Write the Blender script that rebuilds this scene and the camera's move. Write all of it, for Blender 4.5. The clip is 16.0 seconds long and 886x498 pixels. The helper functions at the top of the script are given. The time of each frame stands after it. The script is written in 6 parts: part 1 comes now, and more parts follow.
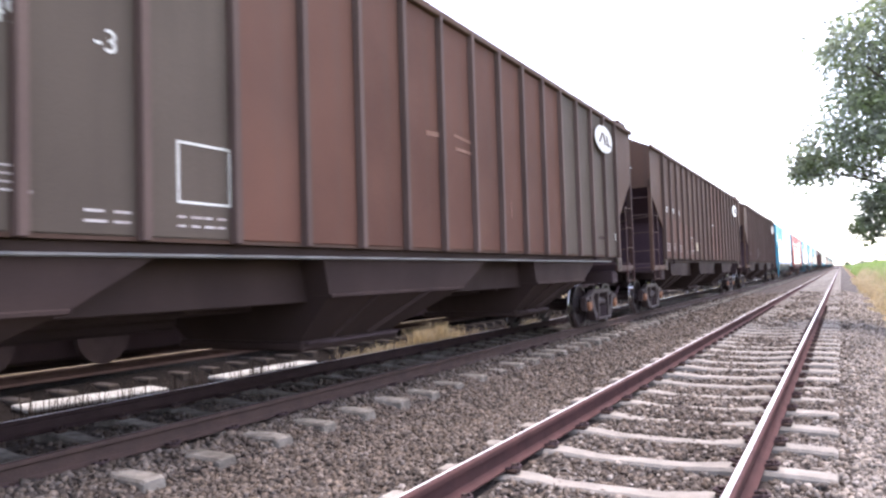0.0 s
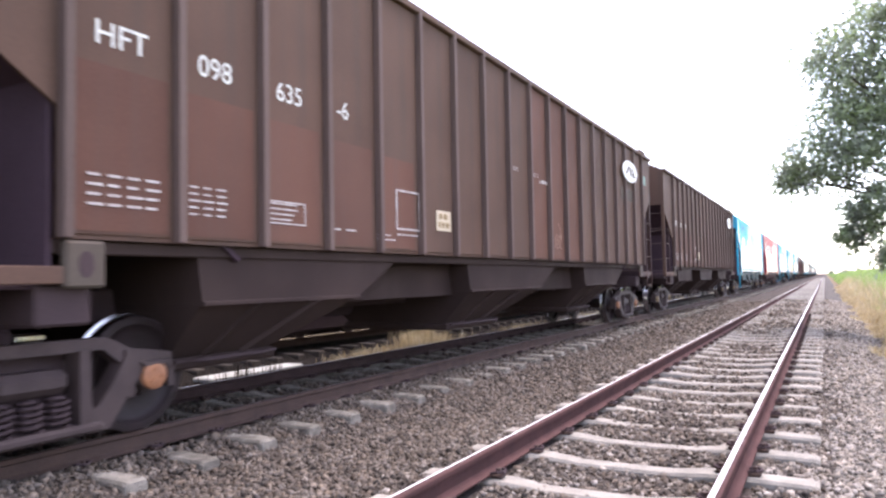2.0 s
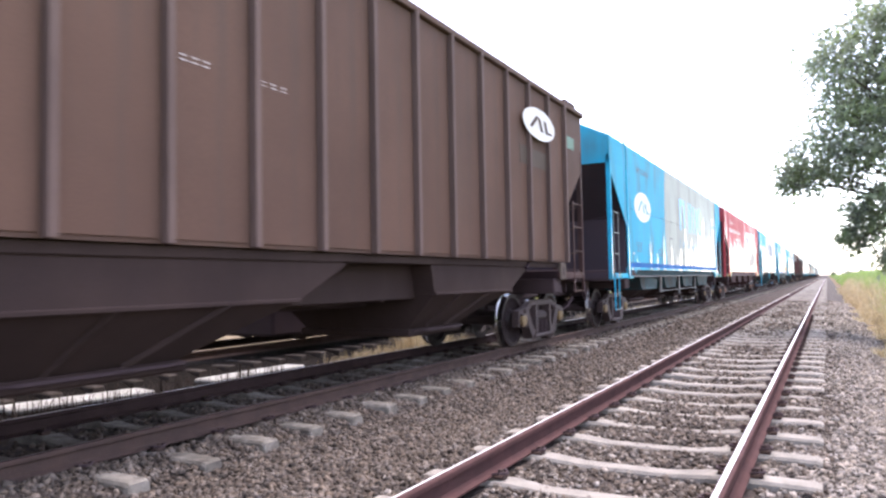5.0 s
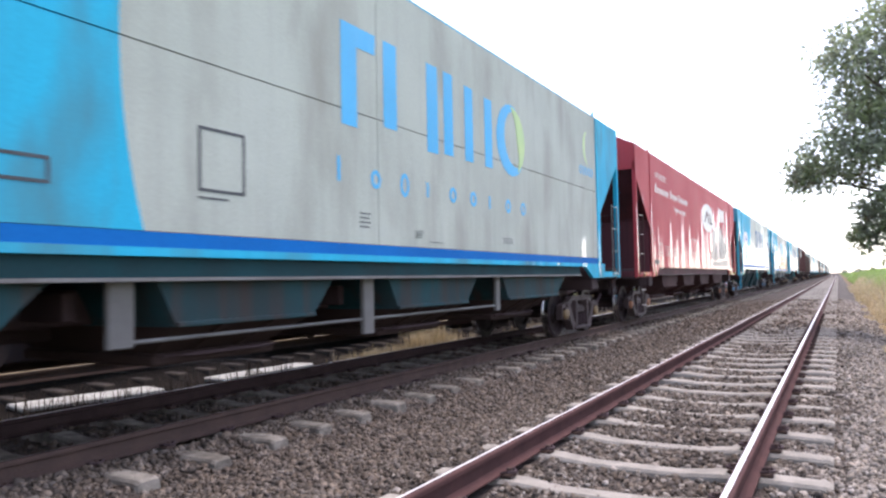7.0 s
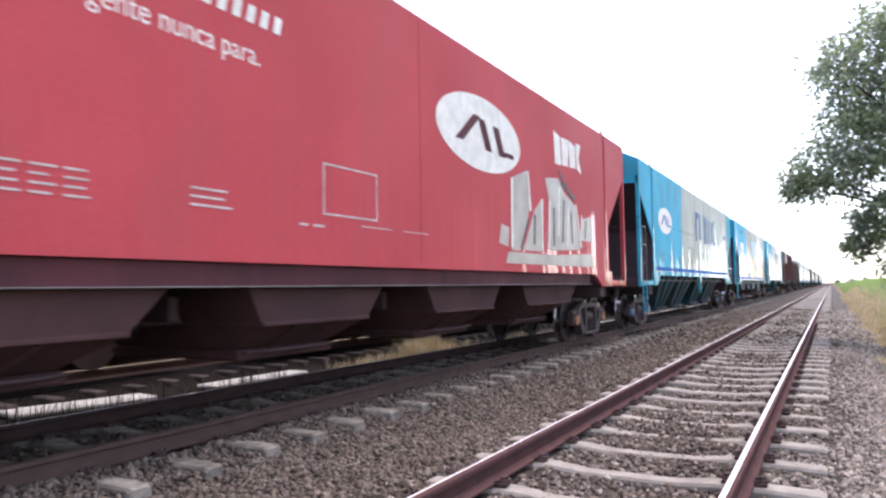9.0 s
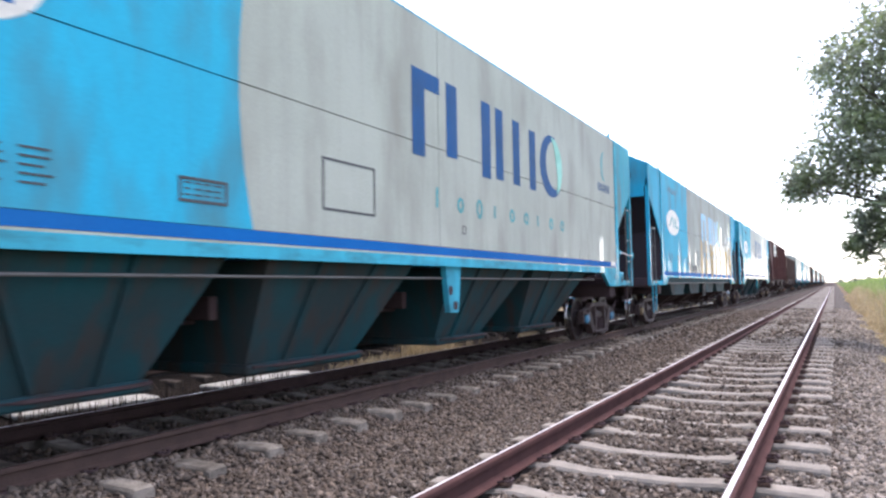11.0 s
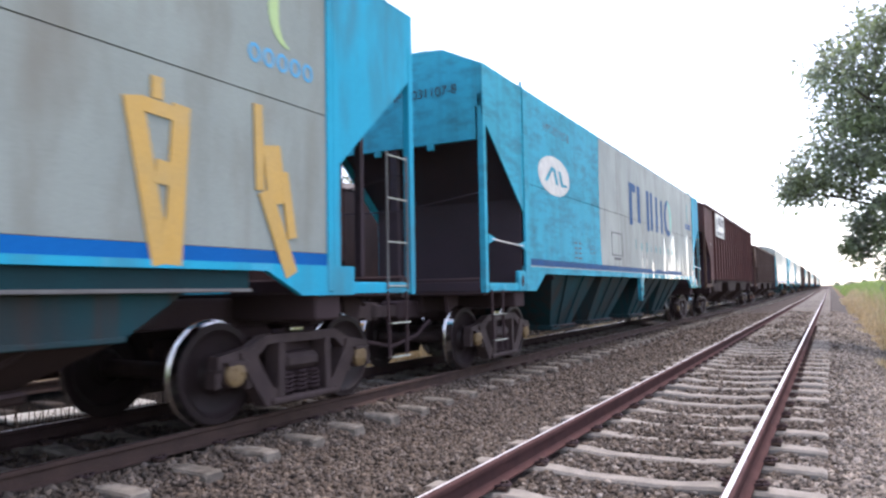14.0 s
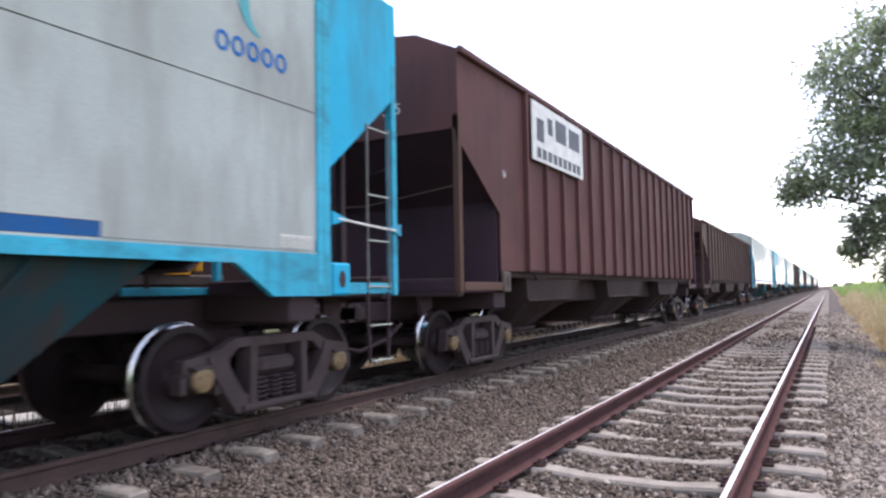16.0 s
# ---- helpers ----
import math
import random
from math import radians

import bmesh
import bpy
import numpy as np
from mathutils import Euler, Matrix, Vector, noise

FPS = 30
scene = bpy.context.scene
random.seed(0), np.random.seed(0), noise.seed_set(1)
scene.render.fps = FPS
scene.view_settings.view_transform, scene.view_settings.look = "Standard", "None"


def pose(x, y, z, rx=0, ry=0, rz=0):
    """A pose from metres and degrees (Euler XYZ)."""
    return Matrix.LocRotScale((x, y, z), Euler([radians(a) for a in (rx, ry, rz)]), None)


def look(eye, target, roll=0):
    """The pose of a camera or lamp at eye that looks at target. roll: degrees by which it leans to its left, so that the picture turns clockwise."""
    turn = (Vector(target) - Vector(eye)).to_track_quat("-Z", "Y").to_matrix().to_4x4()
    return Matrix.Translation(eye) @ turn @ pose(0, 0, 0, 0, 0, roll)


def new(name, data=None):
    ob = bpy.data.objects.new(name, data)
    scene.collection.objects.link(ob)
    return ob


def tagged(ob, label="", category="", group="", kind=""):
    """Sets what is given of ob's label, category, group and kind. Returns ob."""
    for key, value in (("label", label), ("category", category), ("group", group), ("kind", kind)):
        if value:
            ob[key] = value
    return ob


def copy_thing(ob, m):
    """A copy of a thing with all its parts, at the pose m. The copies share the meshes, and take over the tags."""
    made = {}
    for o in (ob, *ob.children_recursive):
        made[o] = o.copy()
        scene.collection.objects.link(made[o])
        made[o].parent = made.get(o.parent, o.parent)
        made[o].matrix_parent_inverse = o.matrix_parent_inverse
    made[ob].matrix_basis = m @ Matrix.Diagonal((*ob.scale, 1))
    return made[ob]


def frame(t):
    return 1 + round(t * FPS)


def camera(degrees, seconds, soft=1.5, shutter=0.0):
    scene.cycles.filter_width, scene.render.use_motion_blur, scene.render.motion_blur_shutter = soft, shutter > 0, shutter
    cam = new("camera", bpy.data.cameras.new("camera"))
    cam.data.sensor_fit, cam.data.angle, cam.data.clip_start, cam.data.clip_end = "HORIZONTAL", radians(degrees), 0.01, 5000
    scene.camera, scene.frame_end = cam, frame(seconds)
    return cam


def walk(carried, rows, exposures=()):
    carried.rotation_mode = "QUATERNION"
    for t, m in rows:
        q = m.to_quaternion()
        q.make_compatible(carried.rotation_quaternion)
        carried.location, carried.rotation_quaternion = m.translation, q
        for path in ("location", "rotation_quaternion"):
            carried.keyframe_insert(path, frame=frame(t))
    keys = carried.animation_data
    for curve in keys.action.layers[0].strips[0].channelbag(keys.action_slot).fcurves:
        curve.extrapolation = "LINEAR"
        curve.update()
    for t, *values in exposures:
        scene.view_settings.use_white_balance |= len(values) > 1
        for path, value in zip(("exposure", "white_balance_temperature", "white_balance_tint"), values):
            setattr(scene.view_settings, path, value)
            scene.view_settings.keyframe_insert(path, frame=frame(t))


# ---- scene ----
# Metres; z = 0 is the top of the rails, y runs along the railway.
EYE = (0.0, 0.0, 1.177)
LENS = 64.19
# seconds, yaw, pitch, roll of a camera held by hand on one spot
PATH = [
    (0, 29.34, 2.27, -1.77),
    (0.5, 28.94, 2.36, -1.47),
    (1, 28.58, 2.53, -1.03),
    (1.5, 28.53, 2.62, -1.21),
    (2, 28.34, 2.56, -1.09),
    (2.5, 28.31, 2.72, -1.14),
    (3, 28.27, 2.66, -1.02),
    (3.5, 28.44, 2.66, -1.03),
    (4, 28.40, 2.64, -1.01),
    (6.5, 28.89, 2.61, -1.25),
    (7, 29.17, 2.55, -1.13),
    (7.5, 29.26, 2.74, -1.00),
    (8, 29.09, 2.88, -1.22),
    (8.5, 28.71, 3.17, -0.84),
    (11, 28.92, 3.20, -0.95),
    (11.5, 28.61, 3.27, -0.70),
    (12, 28.40, 3.44, -1.19),
    (12.5, 28.92, 3.50, -1.37),
    (13, 29.44, 3.55, -1.71),
    (13.5, 28.66, 3.73, -0.86),
    (14, 28.66, 3.50, -1.06),
    (14.5, 28.66, 3.26, -0.88),
    (15, 28.61, 3.35, -0.76),
    (15.5, 28.57, 3.53, -0.76),
    (16, 28.57, 3.55, -1.01),
]
cam = camera(LENS, 16.0, soft=2.5, shutter=0.15)
walk(cam, [(t, pose(*EYE, 90 + p, 0, yaw) @ pose(0, 0, 0, 0, 0, r)) for t, yaw, p, r in PATH],
     exposures=[(0.0, 2.30, 6450, 24), (1.0, 2.30, 6450, 24), (2.0, 2.36, 6450, 24), (3.0, 2.32, 6450, 24), (4.2, 2.32, 6450, 24), (6.4, 1.96, 6450, 22), (7.0, 1.82, 6450, 22), (7.5, 1.71, 6450, 22),
                (8.7, 1.84, 6450, 22), (10.8, 1.82, 6450, 22), (11.6, 1.71, 6450, 22), (12.2, 1.67, 6450, 22), (12.8, 1.75, 6450, 22), (14.2, 1.65, 6450, 22), (15.0, 1.71, 6450, 22), (16.0, 1.73, 6450, 22)])

# ---- light ----
SUN_ELEVATION, SUN_AZIMUTH = 68.0, 16.0      # azimuth from +y towards +x
world = bpy.data.worlds.new("world")
scene.world = world
world.use_nodes = True
sky = world.node_tree.nodes.new("ShaderNodeTexSky")
sky.sky_type, sky.sun_disc = "NISHITA", False
sky.sun_elevation, sky.sun_rotation = radians(SUN_ELEVATION), radians(SUN_AZIMUTH)
sky.air_density, sky.dust_density, sky.ozone_density = 1.0, 0.8, 1.0
back = world.node_tree.nodes["Background"]
veil = world.node_tree.nodes.new("ShaderNodeHueSaturation")      # thin high cloud takes most of the blue out
veil.inputs["Saturation"].default_value = 0.62
world.node_tree.links.new(sky.outputs[0], veil.inputs["Color"])
world.node_tree.links.new(veil.outputs[0], back.inputs[0])
back.inputs[1].default_value = 0.15
sun = new("sun", bpy.data.lights.new("sun", "SUN"))
sun.data.energy, sun.data.angle, sun.data.color = 1.35, radians(35.0), (1.0, 0.93, 0.84)
e, a = radians(SUN_ELEVATION), radians(SUN_AZIMUTH)
sun.matrix_world = look((math.sin(a) * math.cos(e) * 50, math.cos(a) * math.cos(e) * 50, math.sin(e) * 50), (0, 0, 0))


# ---- materials ----
def surface(name, base, other=None, rough=0.7, metal=0.0, scale=3.0, fine=40.0, bump=0.15, streak=0.0, dirt=None, dirt_amount=0.4,
            island=0.0, per_object=0.0, stretch=(1, 1, 1), buckle=0.0, spec=0.4, sheen=0.0, smudge=1.2):
    """A painted or natural surface: two colours mixed by large noise, fine grain, optional dirt runs and variation from piece to piece."""
    m = bpy.data.materials.new(name)
    m.use_nodes = True
    nt = m.node_tree
    n, l = nt.nodes, nt.links
    shader = n["Principled BSDF"]
    shader.inputs["Roughness"].default_value, shader.inputs["Metallic"].default_value = rough, metal
    shader.inputs["Specular IOR Level"].default_value = spec
    co = n.new("ShaderNodeTexCoord")
    mp = n.new("ShaderNodeMapping")
    mp.inputs["Scale"].default_value = stretch
    l.new(co.outputs["Object"], mp.inputs["Vector"])
    if per_object:
        own = n.new("ShaderNodeMapRange")
        own.inputs["To Max"].default_value = 40.0
        l.new(n.new("ShaderNodeObjectInfo").outputs["Random"], own.inputs["Value"])
        l.new(own.outputs[0], mp.inputs["Location"])

    def noise_at(sc, detail=4.0, vec=None):
        t = n.new("ShaderNodeTexNoise")
        t.inputs["Scale"].default_value, t.inputs["Detail"].default_value = sc, detail
        l.new(vec or mp.outputs[0], t.inputs["Vector"])
        return t

    def ramp(src, lo, hi):
        r = n.new("ShaderNodeMapRange")
        r.inputs["From Min"].default_value, r.inputs["From Max"].default_value = lo, hi
        l.new(src, r.inputs["Value"])
        return r.outputs[0]

    def mix(fac, c1, c2, kind="MIX"):
        x = n.new("ShaderNodeMix")
        x.data_type, x.blend_type = "RGBA", kind
        for sock, v in ((x.inputs["Factor"], fac), (x.inputs["A"], c1), (x.inputs["B"], c2)):
            if isinstance(v, (int, float)):
                sock.default_value = v
            elif isinstance(v, tuple):
                sock.default_value = (*v[:3], 1)
            else:
                l.new(v, sock)
        return x.outputs["Result"]

    big, small = noise_at(scale), noise_at(fine, 3.0)
    col = mix(ramp(big.outputs[0], 0.35, 0.65), base, other or tuple(c * 0.8 for c in base))
    col = mix(ramp(small.outputs[0], 0.3, 0.7), mix(1.0, col, (0.86, 0.86, 0.86), "MULTIPLY"), col)
    if streak:
        ms = n.new("ShaderNodeMapping")
        ms.inputs["Scale"].default_value = (3.0, 3.0, 0.16)
        l.new(co.outputs["Object"], ms.inputs["Vector"])
        st = noise_at(1.6, 6.0, ms.outputs[0])
        f = n.new("ShaderNodeMath")
        f.operation = "MULTIPLY"
        l.new(ramp(st.outputs[0], 0.48, 0.72), f.inputs[0])
        f.inputs[1].default_value = streak
        col = mix(f.outputs[0], col, dirt or (0.06, 0.045, 0.035))
    if dirt and dirt_amount:
        if buckle:
            md = n.new("ShaderNodeMapping")
            md.inputs["Scale"].default_value = (1.0, 0.8, 2.4) if smudge > 2 else (1.0, 1.5, 0.5)
            l.new(co.outputs["Object"], md.inputs["Vector"])
            d = noise_at(smudge, 4.0 if smudge < 2 else 14.0, md.outputs[0])
            d.inputs["Roughness"].default_value = 0.5 if smudge < 2 else 0.68
        else:
            d = noise_at(scale * 0.37, 8.0)
        f = n.new("ShaderNodeMath")
        f.operation = "MULTIPLY"
        l.new(ramp(d.outputs[0], *((0.47, 0.66) if smudge > 2 else (0.48, 0.72) if buckle else (0.54, 0.78))), f.inputs[0])
        f.inputs[1].default_value = dirt_amount
        col = mix(f.outputs[0], col, dirt)
    if island or per_object:
        hsv = n.new("ShaderNodeHueSaturation")
        if island:
            src = n.new("ShaderNodeNewGeometry").outputs["Random Per Island"]
        else:
            src = n.new("ShaderNodeObjectInfo").outputs["Random"]
        r = n.new("ShaderNodeMapRange")
        amount = island or per_object
        r.inputs["To Min"].default_value, r.inputs["To Max"].default_value = 1 - amount, 1 + amount
        l.new(src, r.inputs["Value"])
        l.new(r.outputs[0], hsv.inputs["Value"])
        if island:
            tint = n.new("ShaderNodeTexWhiteNoise")
            tint.noise_dimensions = "1D"
            l.new(src, tint.inputs["W"])
            rs = n.new("ShaderNodeMapRange")
            rs.inputs["To Min"].default_value, rs.inputs["To Max"].default_value = 0.7, 1.15
            l.new(tint.outputs["Value"], rs.inputs["Value"])
            l.new(rs.outputs[0], hsv.inputs["Saturation"])
        l.new(col, hsv.inputs["Color"])
        col = hsv.outputs[0]
    l.new(col, shader.inputs["Base Color"])
    rr = n.new("ShaderNodeMapRange")
    rr.inputs["To Min"].default_value, rr.inputs["To Max"].default_value = max(rough - 0.12, 0.05), min(rough + 0.12, 1.0)
    l.new(big.outputs[0], rr.inputs["Value"])
    l.new(rr.outputs[0], shader.inputs["Roughness"])
    if sheen:
        # gloss raised edge-on, to stand in for the sky reflected along the side
        lw = n.new("ShaderNodeLayerWeight")
        lw.inputs["Blend"].default_value = 0.5
        ms = n.new("ShaderNodeMapping")
        ms.inputs["Scale"].default_value = (1.0, 4.6, 0.12)
        l.new(co.outputs["Object"], ms.inputs["Vector"])
        glint = noise_at(1.0, 1.0, ms.outputs[0])
        sep = n.new("ShaderNodeSeparateXYZ")
        l.new(co.outputs["Object"], sep.inputs[0])

        def calc(op, a, b, c=0.0):
            q = n.new("ShaderNodeMath")
            q.operation = op
            for k, val in enumerate((a, b, c)):
                if isinstance(val, (int, float)):
                    q.inputs[k].default_value = val
                else:
                    l.new(val, q.inputs[k])
            return q.outputs[0]

        # glossy streaks put in for sky glints: they spike upwards from the sill, wider the more the side is seen
        # edge-on
        grazing = calc("ADD", calc("MULTIPLY", ramp(lw.outputs["Facing"], 0.57 + sheen, 0.83 + sheen), 0.46), calc("MULTIPLY", ramp(lw.outputs["Facing"], 0.85, 0.93), 0.15))
        level = calc("ADD", calc("ADD", calc("MULTIPLY_ADD", ramp(glint.outputs[0], 0.3, 0.7), 0.55, 0.28), grazing), calc("MULTIPLY", ramp(sep.outputs["Z"], 1.5, 4.1), -0.50))
        edge = ramp(level, 0.82, 0.86)
        sr = n.new("ShaderNodeMapRange")
        sr.inputs["To Min"].default_value, sr.inputs["To Max"].default_value = 1.0, 0.12
        l.new(edge, sr.inputs["Value"])
        mul = n.new("ShaderNodeMath")
        mul.operation = "MULTIPLY"
        l.new(rr.outputs[0], mul.inputs[0])
        l.new(sr.outputs[0], mul.inputs[1])
        l.new(mul.outputs[0], shader.inputs["Roughness"])
        sp = n.new("ShaderNodeMapRange")
        sp.inputs["To Min"].default_value, sp.inputs["To Max"].default_value = spec, 1.0
        l.new(edge, sp.inputs["Value"])
        l.new(sp.outputs[0], shader.inputs["Specular IOR Level"])
    if bump:
        b = n.new("ShaderNodeBump")
        b.inputs["Strength"].default_value, b.inputs["Distance"].default_value = bump, 0.02
        l.new(small.outputs[0], b.inputs["Height"])
        l.new(b.outputs[0], shader.inputs["Normal"])
    if buckle:
        mb = n.new("ShaderNodeMapping")
        mb.inputs["Scale"].default_value = (1.0, 2.6, 0.30)
        l.new(co.outputs["Object"], mb.inputs["Vector"])
        wave = noise_at(1.0, 2.0, mb.outputs[0])
        b2 = n.new("ShaderNodeBump")
        b2.inputs["Strength"].default_value, b2.inputs["Distance"].default_value = 1.0, buckle
        xyz = n.new("ShaderNodeSeparateXYZ")
        l.new(co.outputs["Object"], xyz.inputs[0])
        low = n.new("ShaderNodeMapRange")
        for k, val in (("From Min", 1.7), ("From Max", 3.0), ("To Min", 1.0), ("To Max", 0.12)):
            low.inputs[k].default_value = val
        l.new(xyz.outputs["Z"], low.inputs["Value"])
        dent = n.new("ShaderNodeMath")
        dent.operation = "MULTIPLY"
        l.new(wave.outputs[0], dent.inputs[0])
        l.new(low.outputs[0], dent.inputs[1])
        l.new(dent.outputs[0], b2.inputs["Height"])
        if bump:
            l.new(b.outputs[0], b2.inputs["Normal"])
        l.new(b2.outputs[0], shader.inputs["Normal"])
    return m


def leafy(name, base, other, spread=0.5, translucent=0.35):
    m = surface(name, base, other, rough=0.55, scale=2.0, bump=0.0, island=spread)
    nt = m.node_tree
    out, shader = nt.nodes["Material Output"], nt.nodes["Principled BSDF"]
    tr, mx = nt.nodes.new("ShaderNodeBsdfTranslucent"), nt.nodes.new("ShaderNodeMixShader")
    src = shader.inputs["Base Color"].links[0].from_socket
    nt.links.new(src, tr.inputs["Color"])
    mx.inputs[0].default_value = translucent
    nt.links.new(shader.outputs[0], mx.inputs[1])
    nt.links.new(tr.outputs[0], mx.inputs[2])
    nt.links.new(mx.outputs[0], out.inputs["Surface"])
    return m


BROWN = surface("brown_paint", (0.114, 0.066, 0.048), (0.096, 0.057, 0.043), rough=0.68, scale=0.8, fine=60, bump=0.05, streak=0.45, dirt=(0.07, 0.052, 0.043), per_object=0.10, spec=0.1)
RIB_BROWN = surface("chalked_brown_paint", (0.128, 0.089, 0.077), (0.106, 0.074, 0.065), rough=0.68, scale=0.9, fine=60, bump=0.05, streak=0.4, dirt=(0.11, 0.07, 0.06), per_object=0.12, spec=0.1)
BROWN_RED = surface("red_brown_paint", (0.124, 0.060, 0.043), (0.103, 0.051, 0.038), rough=0.68, scale=0.9, fine=60, bump=0.05, streak=0.35, dirt=(0.09, 0.06, 0.05), per_object=0.12, spec=0.1)
BROWN_GREY = surface("grey_brown_paint", (0.103, 0.081, 0.065), (0.088, 0.070, 0.057), rough=0.68, scale=0.9, fine=60, bump=0.05, streak=0.4, dirt=(0.07, 0.055, 0.045), per_object=0.08, spec=0.1)
BROWN_OLD = surface("old_maroon_paint", (0.125, 0.055, 0.05), (0.10, 0.048, 0.046), rough=0.68, scale=0.9, fine=60, bump=0.05, streak=0.4, dirt=(0.06, 0.042, 0.038), per_object=0.08, spec=0.1)
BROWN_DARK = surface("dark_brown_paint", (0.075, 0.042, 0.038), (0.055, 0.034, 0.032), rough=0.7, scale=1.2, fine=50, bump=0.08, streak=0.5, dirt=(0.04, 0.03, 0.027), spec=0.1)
RED = surface("red_paint", (0.440, 0.060, 0.070), (0.385, 0.053, 0.063), rough=0.6, scale=0.6, fine=60, bump=0.03, streak=0.10, dirt=(0.280, 0.075, 0.075), dirt_amount=0.25, buckle=0.03, spec=0.12, sheen=0.01)
HOPPER_RED = surface("rusty_maroon_steel", (0.080, 0.041, 0.040), (0.058, 0.032, 0.032), rough=0.75, scale=1.1, fine=50, bump=0.06, streak=0.4, dirt=(0.045, 0.03, 0.028), spec=0.06)
# shaded copy of the red: darkness of end recesses and underside put in
RED_DARK = surface("shaded_red_steel", (0.105, 0.036, 0.042), (0.075, 0.030, 0.035), rough=0.6, scale=1.0, fine=50, bump=0.06, streak=0.5, dirt=(0.040, 0.022, 0.024), spec=0.06)
CYAN = surface("cyan_paint", (0.008, 0.38, 0.58), (0.012, 0.345, 0.52), rough=0.6, scale=0.6, fine=60, bump=0.03, streak=0.12, dirt=(0.075, 0.125, 0.12), dirt_amount=0.62, buckle=0.03, spec=0.10, sheen=0.07)
CYAN_WORN = surface("weathered_cyan_paint", (0.028, 0.390, 0.545), (0.034, 0.350, 0.470), rough=0.6, scale=0.7, fine=60, bump=0.05, streak=0.3, dirt=(0.035, 0.085, 0.090), dirt_amount=0.5, buckle=0.03, spec=0.12, sheen=0.10, smudge=2.4)
CYAN_STAINED = surface("stained_cyan_paint", (0.014, 0.35, 0.47), (0.02, 0.31, 0.41), rough=0.6, scale=0.7, fine=60, bump=0.05, streak=0.3, dirt=(0.15, 0.13, 0.095), dirt_amount=0.85, buckle=0.03, spec=0.12, smudge=0.9)
PALE = surface("pale_grey_paint", (0.385, 0.424, 0.372), (0.338, 0.373, 0.328), rough=0.6, scale=0.7, fine=60, bump=0.03, streak=0.15, dirt=(0.17, 0.165, 0.14), dirt_amount=0.5, buckle=0.03, spec=0.2, sheen=0.07)
PALE_WHITE = surface("chalky_white_paint", (0.395, 0.435, 0.402), (0.330, 0.363, 0.336), rough=0.6, scale=0.8, fine=60, bump=0.04, streak=0.15, dirt=(0.190, 0.185, 0.165), dirt_amount=0.6, buckle=0.03, spec=0.2, sheen=0.10, smudge=1.5)
GREY_WARM = surface("dusty_grey_paint", (0.295, 0.335, 0.308), (0.254, 0.288, 0.264), rough=0.6, scale=0.7, fine=60, bump=0.03, streak=0.12, dirt=(0.17, 0.155, 0.125), dirt_amount=0.7, buckle=0.03, spec=0.2, sheen=0.07)
NAVY = surface("deep_blue_paint", (0.003, 0.13, 0.42), (0.005, 0.11, 0.36), rough=0.6, scale=0.8, fine=60, bump=0.03, streak=0.1, dirt=(0.02, 0.1, 0.25), spec=0.04)
INDIGO = surface("worn_indigo_paint", (0.014, 0.09, 0.25), (0.025, 0.085, 0.20), rough=0.55, scale=2.5, fine=60, bump=0.03, streak=0.2, dirt=(0.08, 0.12, 0.2), spec=0.06)
SKYBLUE = surface("bright_blue_paint", (0.022, 0.360, 0.670), (0.026, 0.330, 0.600), rough=0.4, scale=0.8, fine=60, bump=0.02, streak=0.15, dirt=(0.2, 0.35, 0.45))
TEALTEXT = surface("teal_paint", (0.03, 0.30, 0.33), rough=0.45, bump=0.02)
LIME = surface("lime_paint", (0.42, 0.56, 0.22), (0.36, 0.52, 0.24), rough=0.45, bump=0.02)
MINT = surface("mint_paint", (0.20, 0.58, 0.48), rough=0.45, bump=0.02)
# dark teal with the underbody's shade put into it, plus brown runs
TEAL_DARK = surface("shade_dark_teal_steel", (0.014, 0.066, 0.078), (0.030, 0.048, 0.052), rough=0.6, scale=1.1, fine=50, bump=0.06, streak=0.7, dirt=(0.060, 0.036, 0.028), spec=0.06)
# brown end recesses: shade put into the colour, purple from lens glare too
INNER_BROWN = surface("recess_shade_brown", (0.064, 0.041, 0.052), (0.054, 0.035, 0.044), rough=0.75, scale=1.2, bump=0.06, dirt=(0.030, 0.020, 0.020), spec=0.06)
WOOD = surface("dark_old_timber", (0.06, 0.048, 0.04), (0.045, 0.036, 0.03), rough=0.9, scale=6, bump=0.4, per_object=0.2)
# inner sill steel, darkened for the shade below the side
SILL_DARK = surface("shade_dark_sill_steel", (0.012, 0.052, 0.062), (0.018, 0.040, 0.046), rough=0.7, scale=1.5, bump=0.06, dirt=(0.035, 0.028, 0.024), spec=0.08)
# recesses of the smooth wagons, painted dark with a purple glare tint
INNER = surface("recess_shade_steel", (0.062, 0.046, 0.055), (0.055, 0.044, 0.050), rough=0.75, scale=1.2, bump=0.06, dirt=(0.030, 0.025, 0.025), spec=0.06)
SILL_GREY = surface("dusty_grey_steel", (0.16, 0.16, 0.155), (0.12, 0.115, 0.11), rough=0.6, scale=2, bump=0.05, streak=0.3, dirt=(0.08, 0.07, 0.06))
# hopper steel, its brown darkened to paint the shade under the wagons
HOPPER_BROWN = surface("shade_brown_steel", (0.054, 0.036, 0.032), (0.040, 0.027, 0.025), rough=0.75, scale=1.1, fine=50, bump=0.06, streak=0.4, dirt=(0.036, 0.025, 0.022), spec=0.06)
WHITE = surface("white_marking_paint", (0.68, 0.67, 0.62), (0.56, 0.55, 0.51), rough=0.5, scale=6, fine=60, bump=0.02)
INK = surface("black_marking_paint", (0.035, 0.04, 0.05), rough=0.5, bump=0.02)
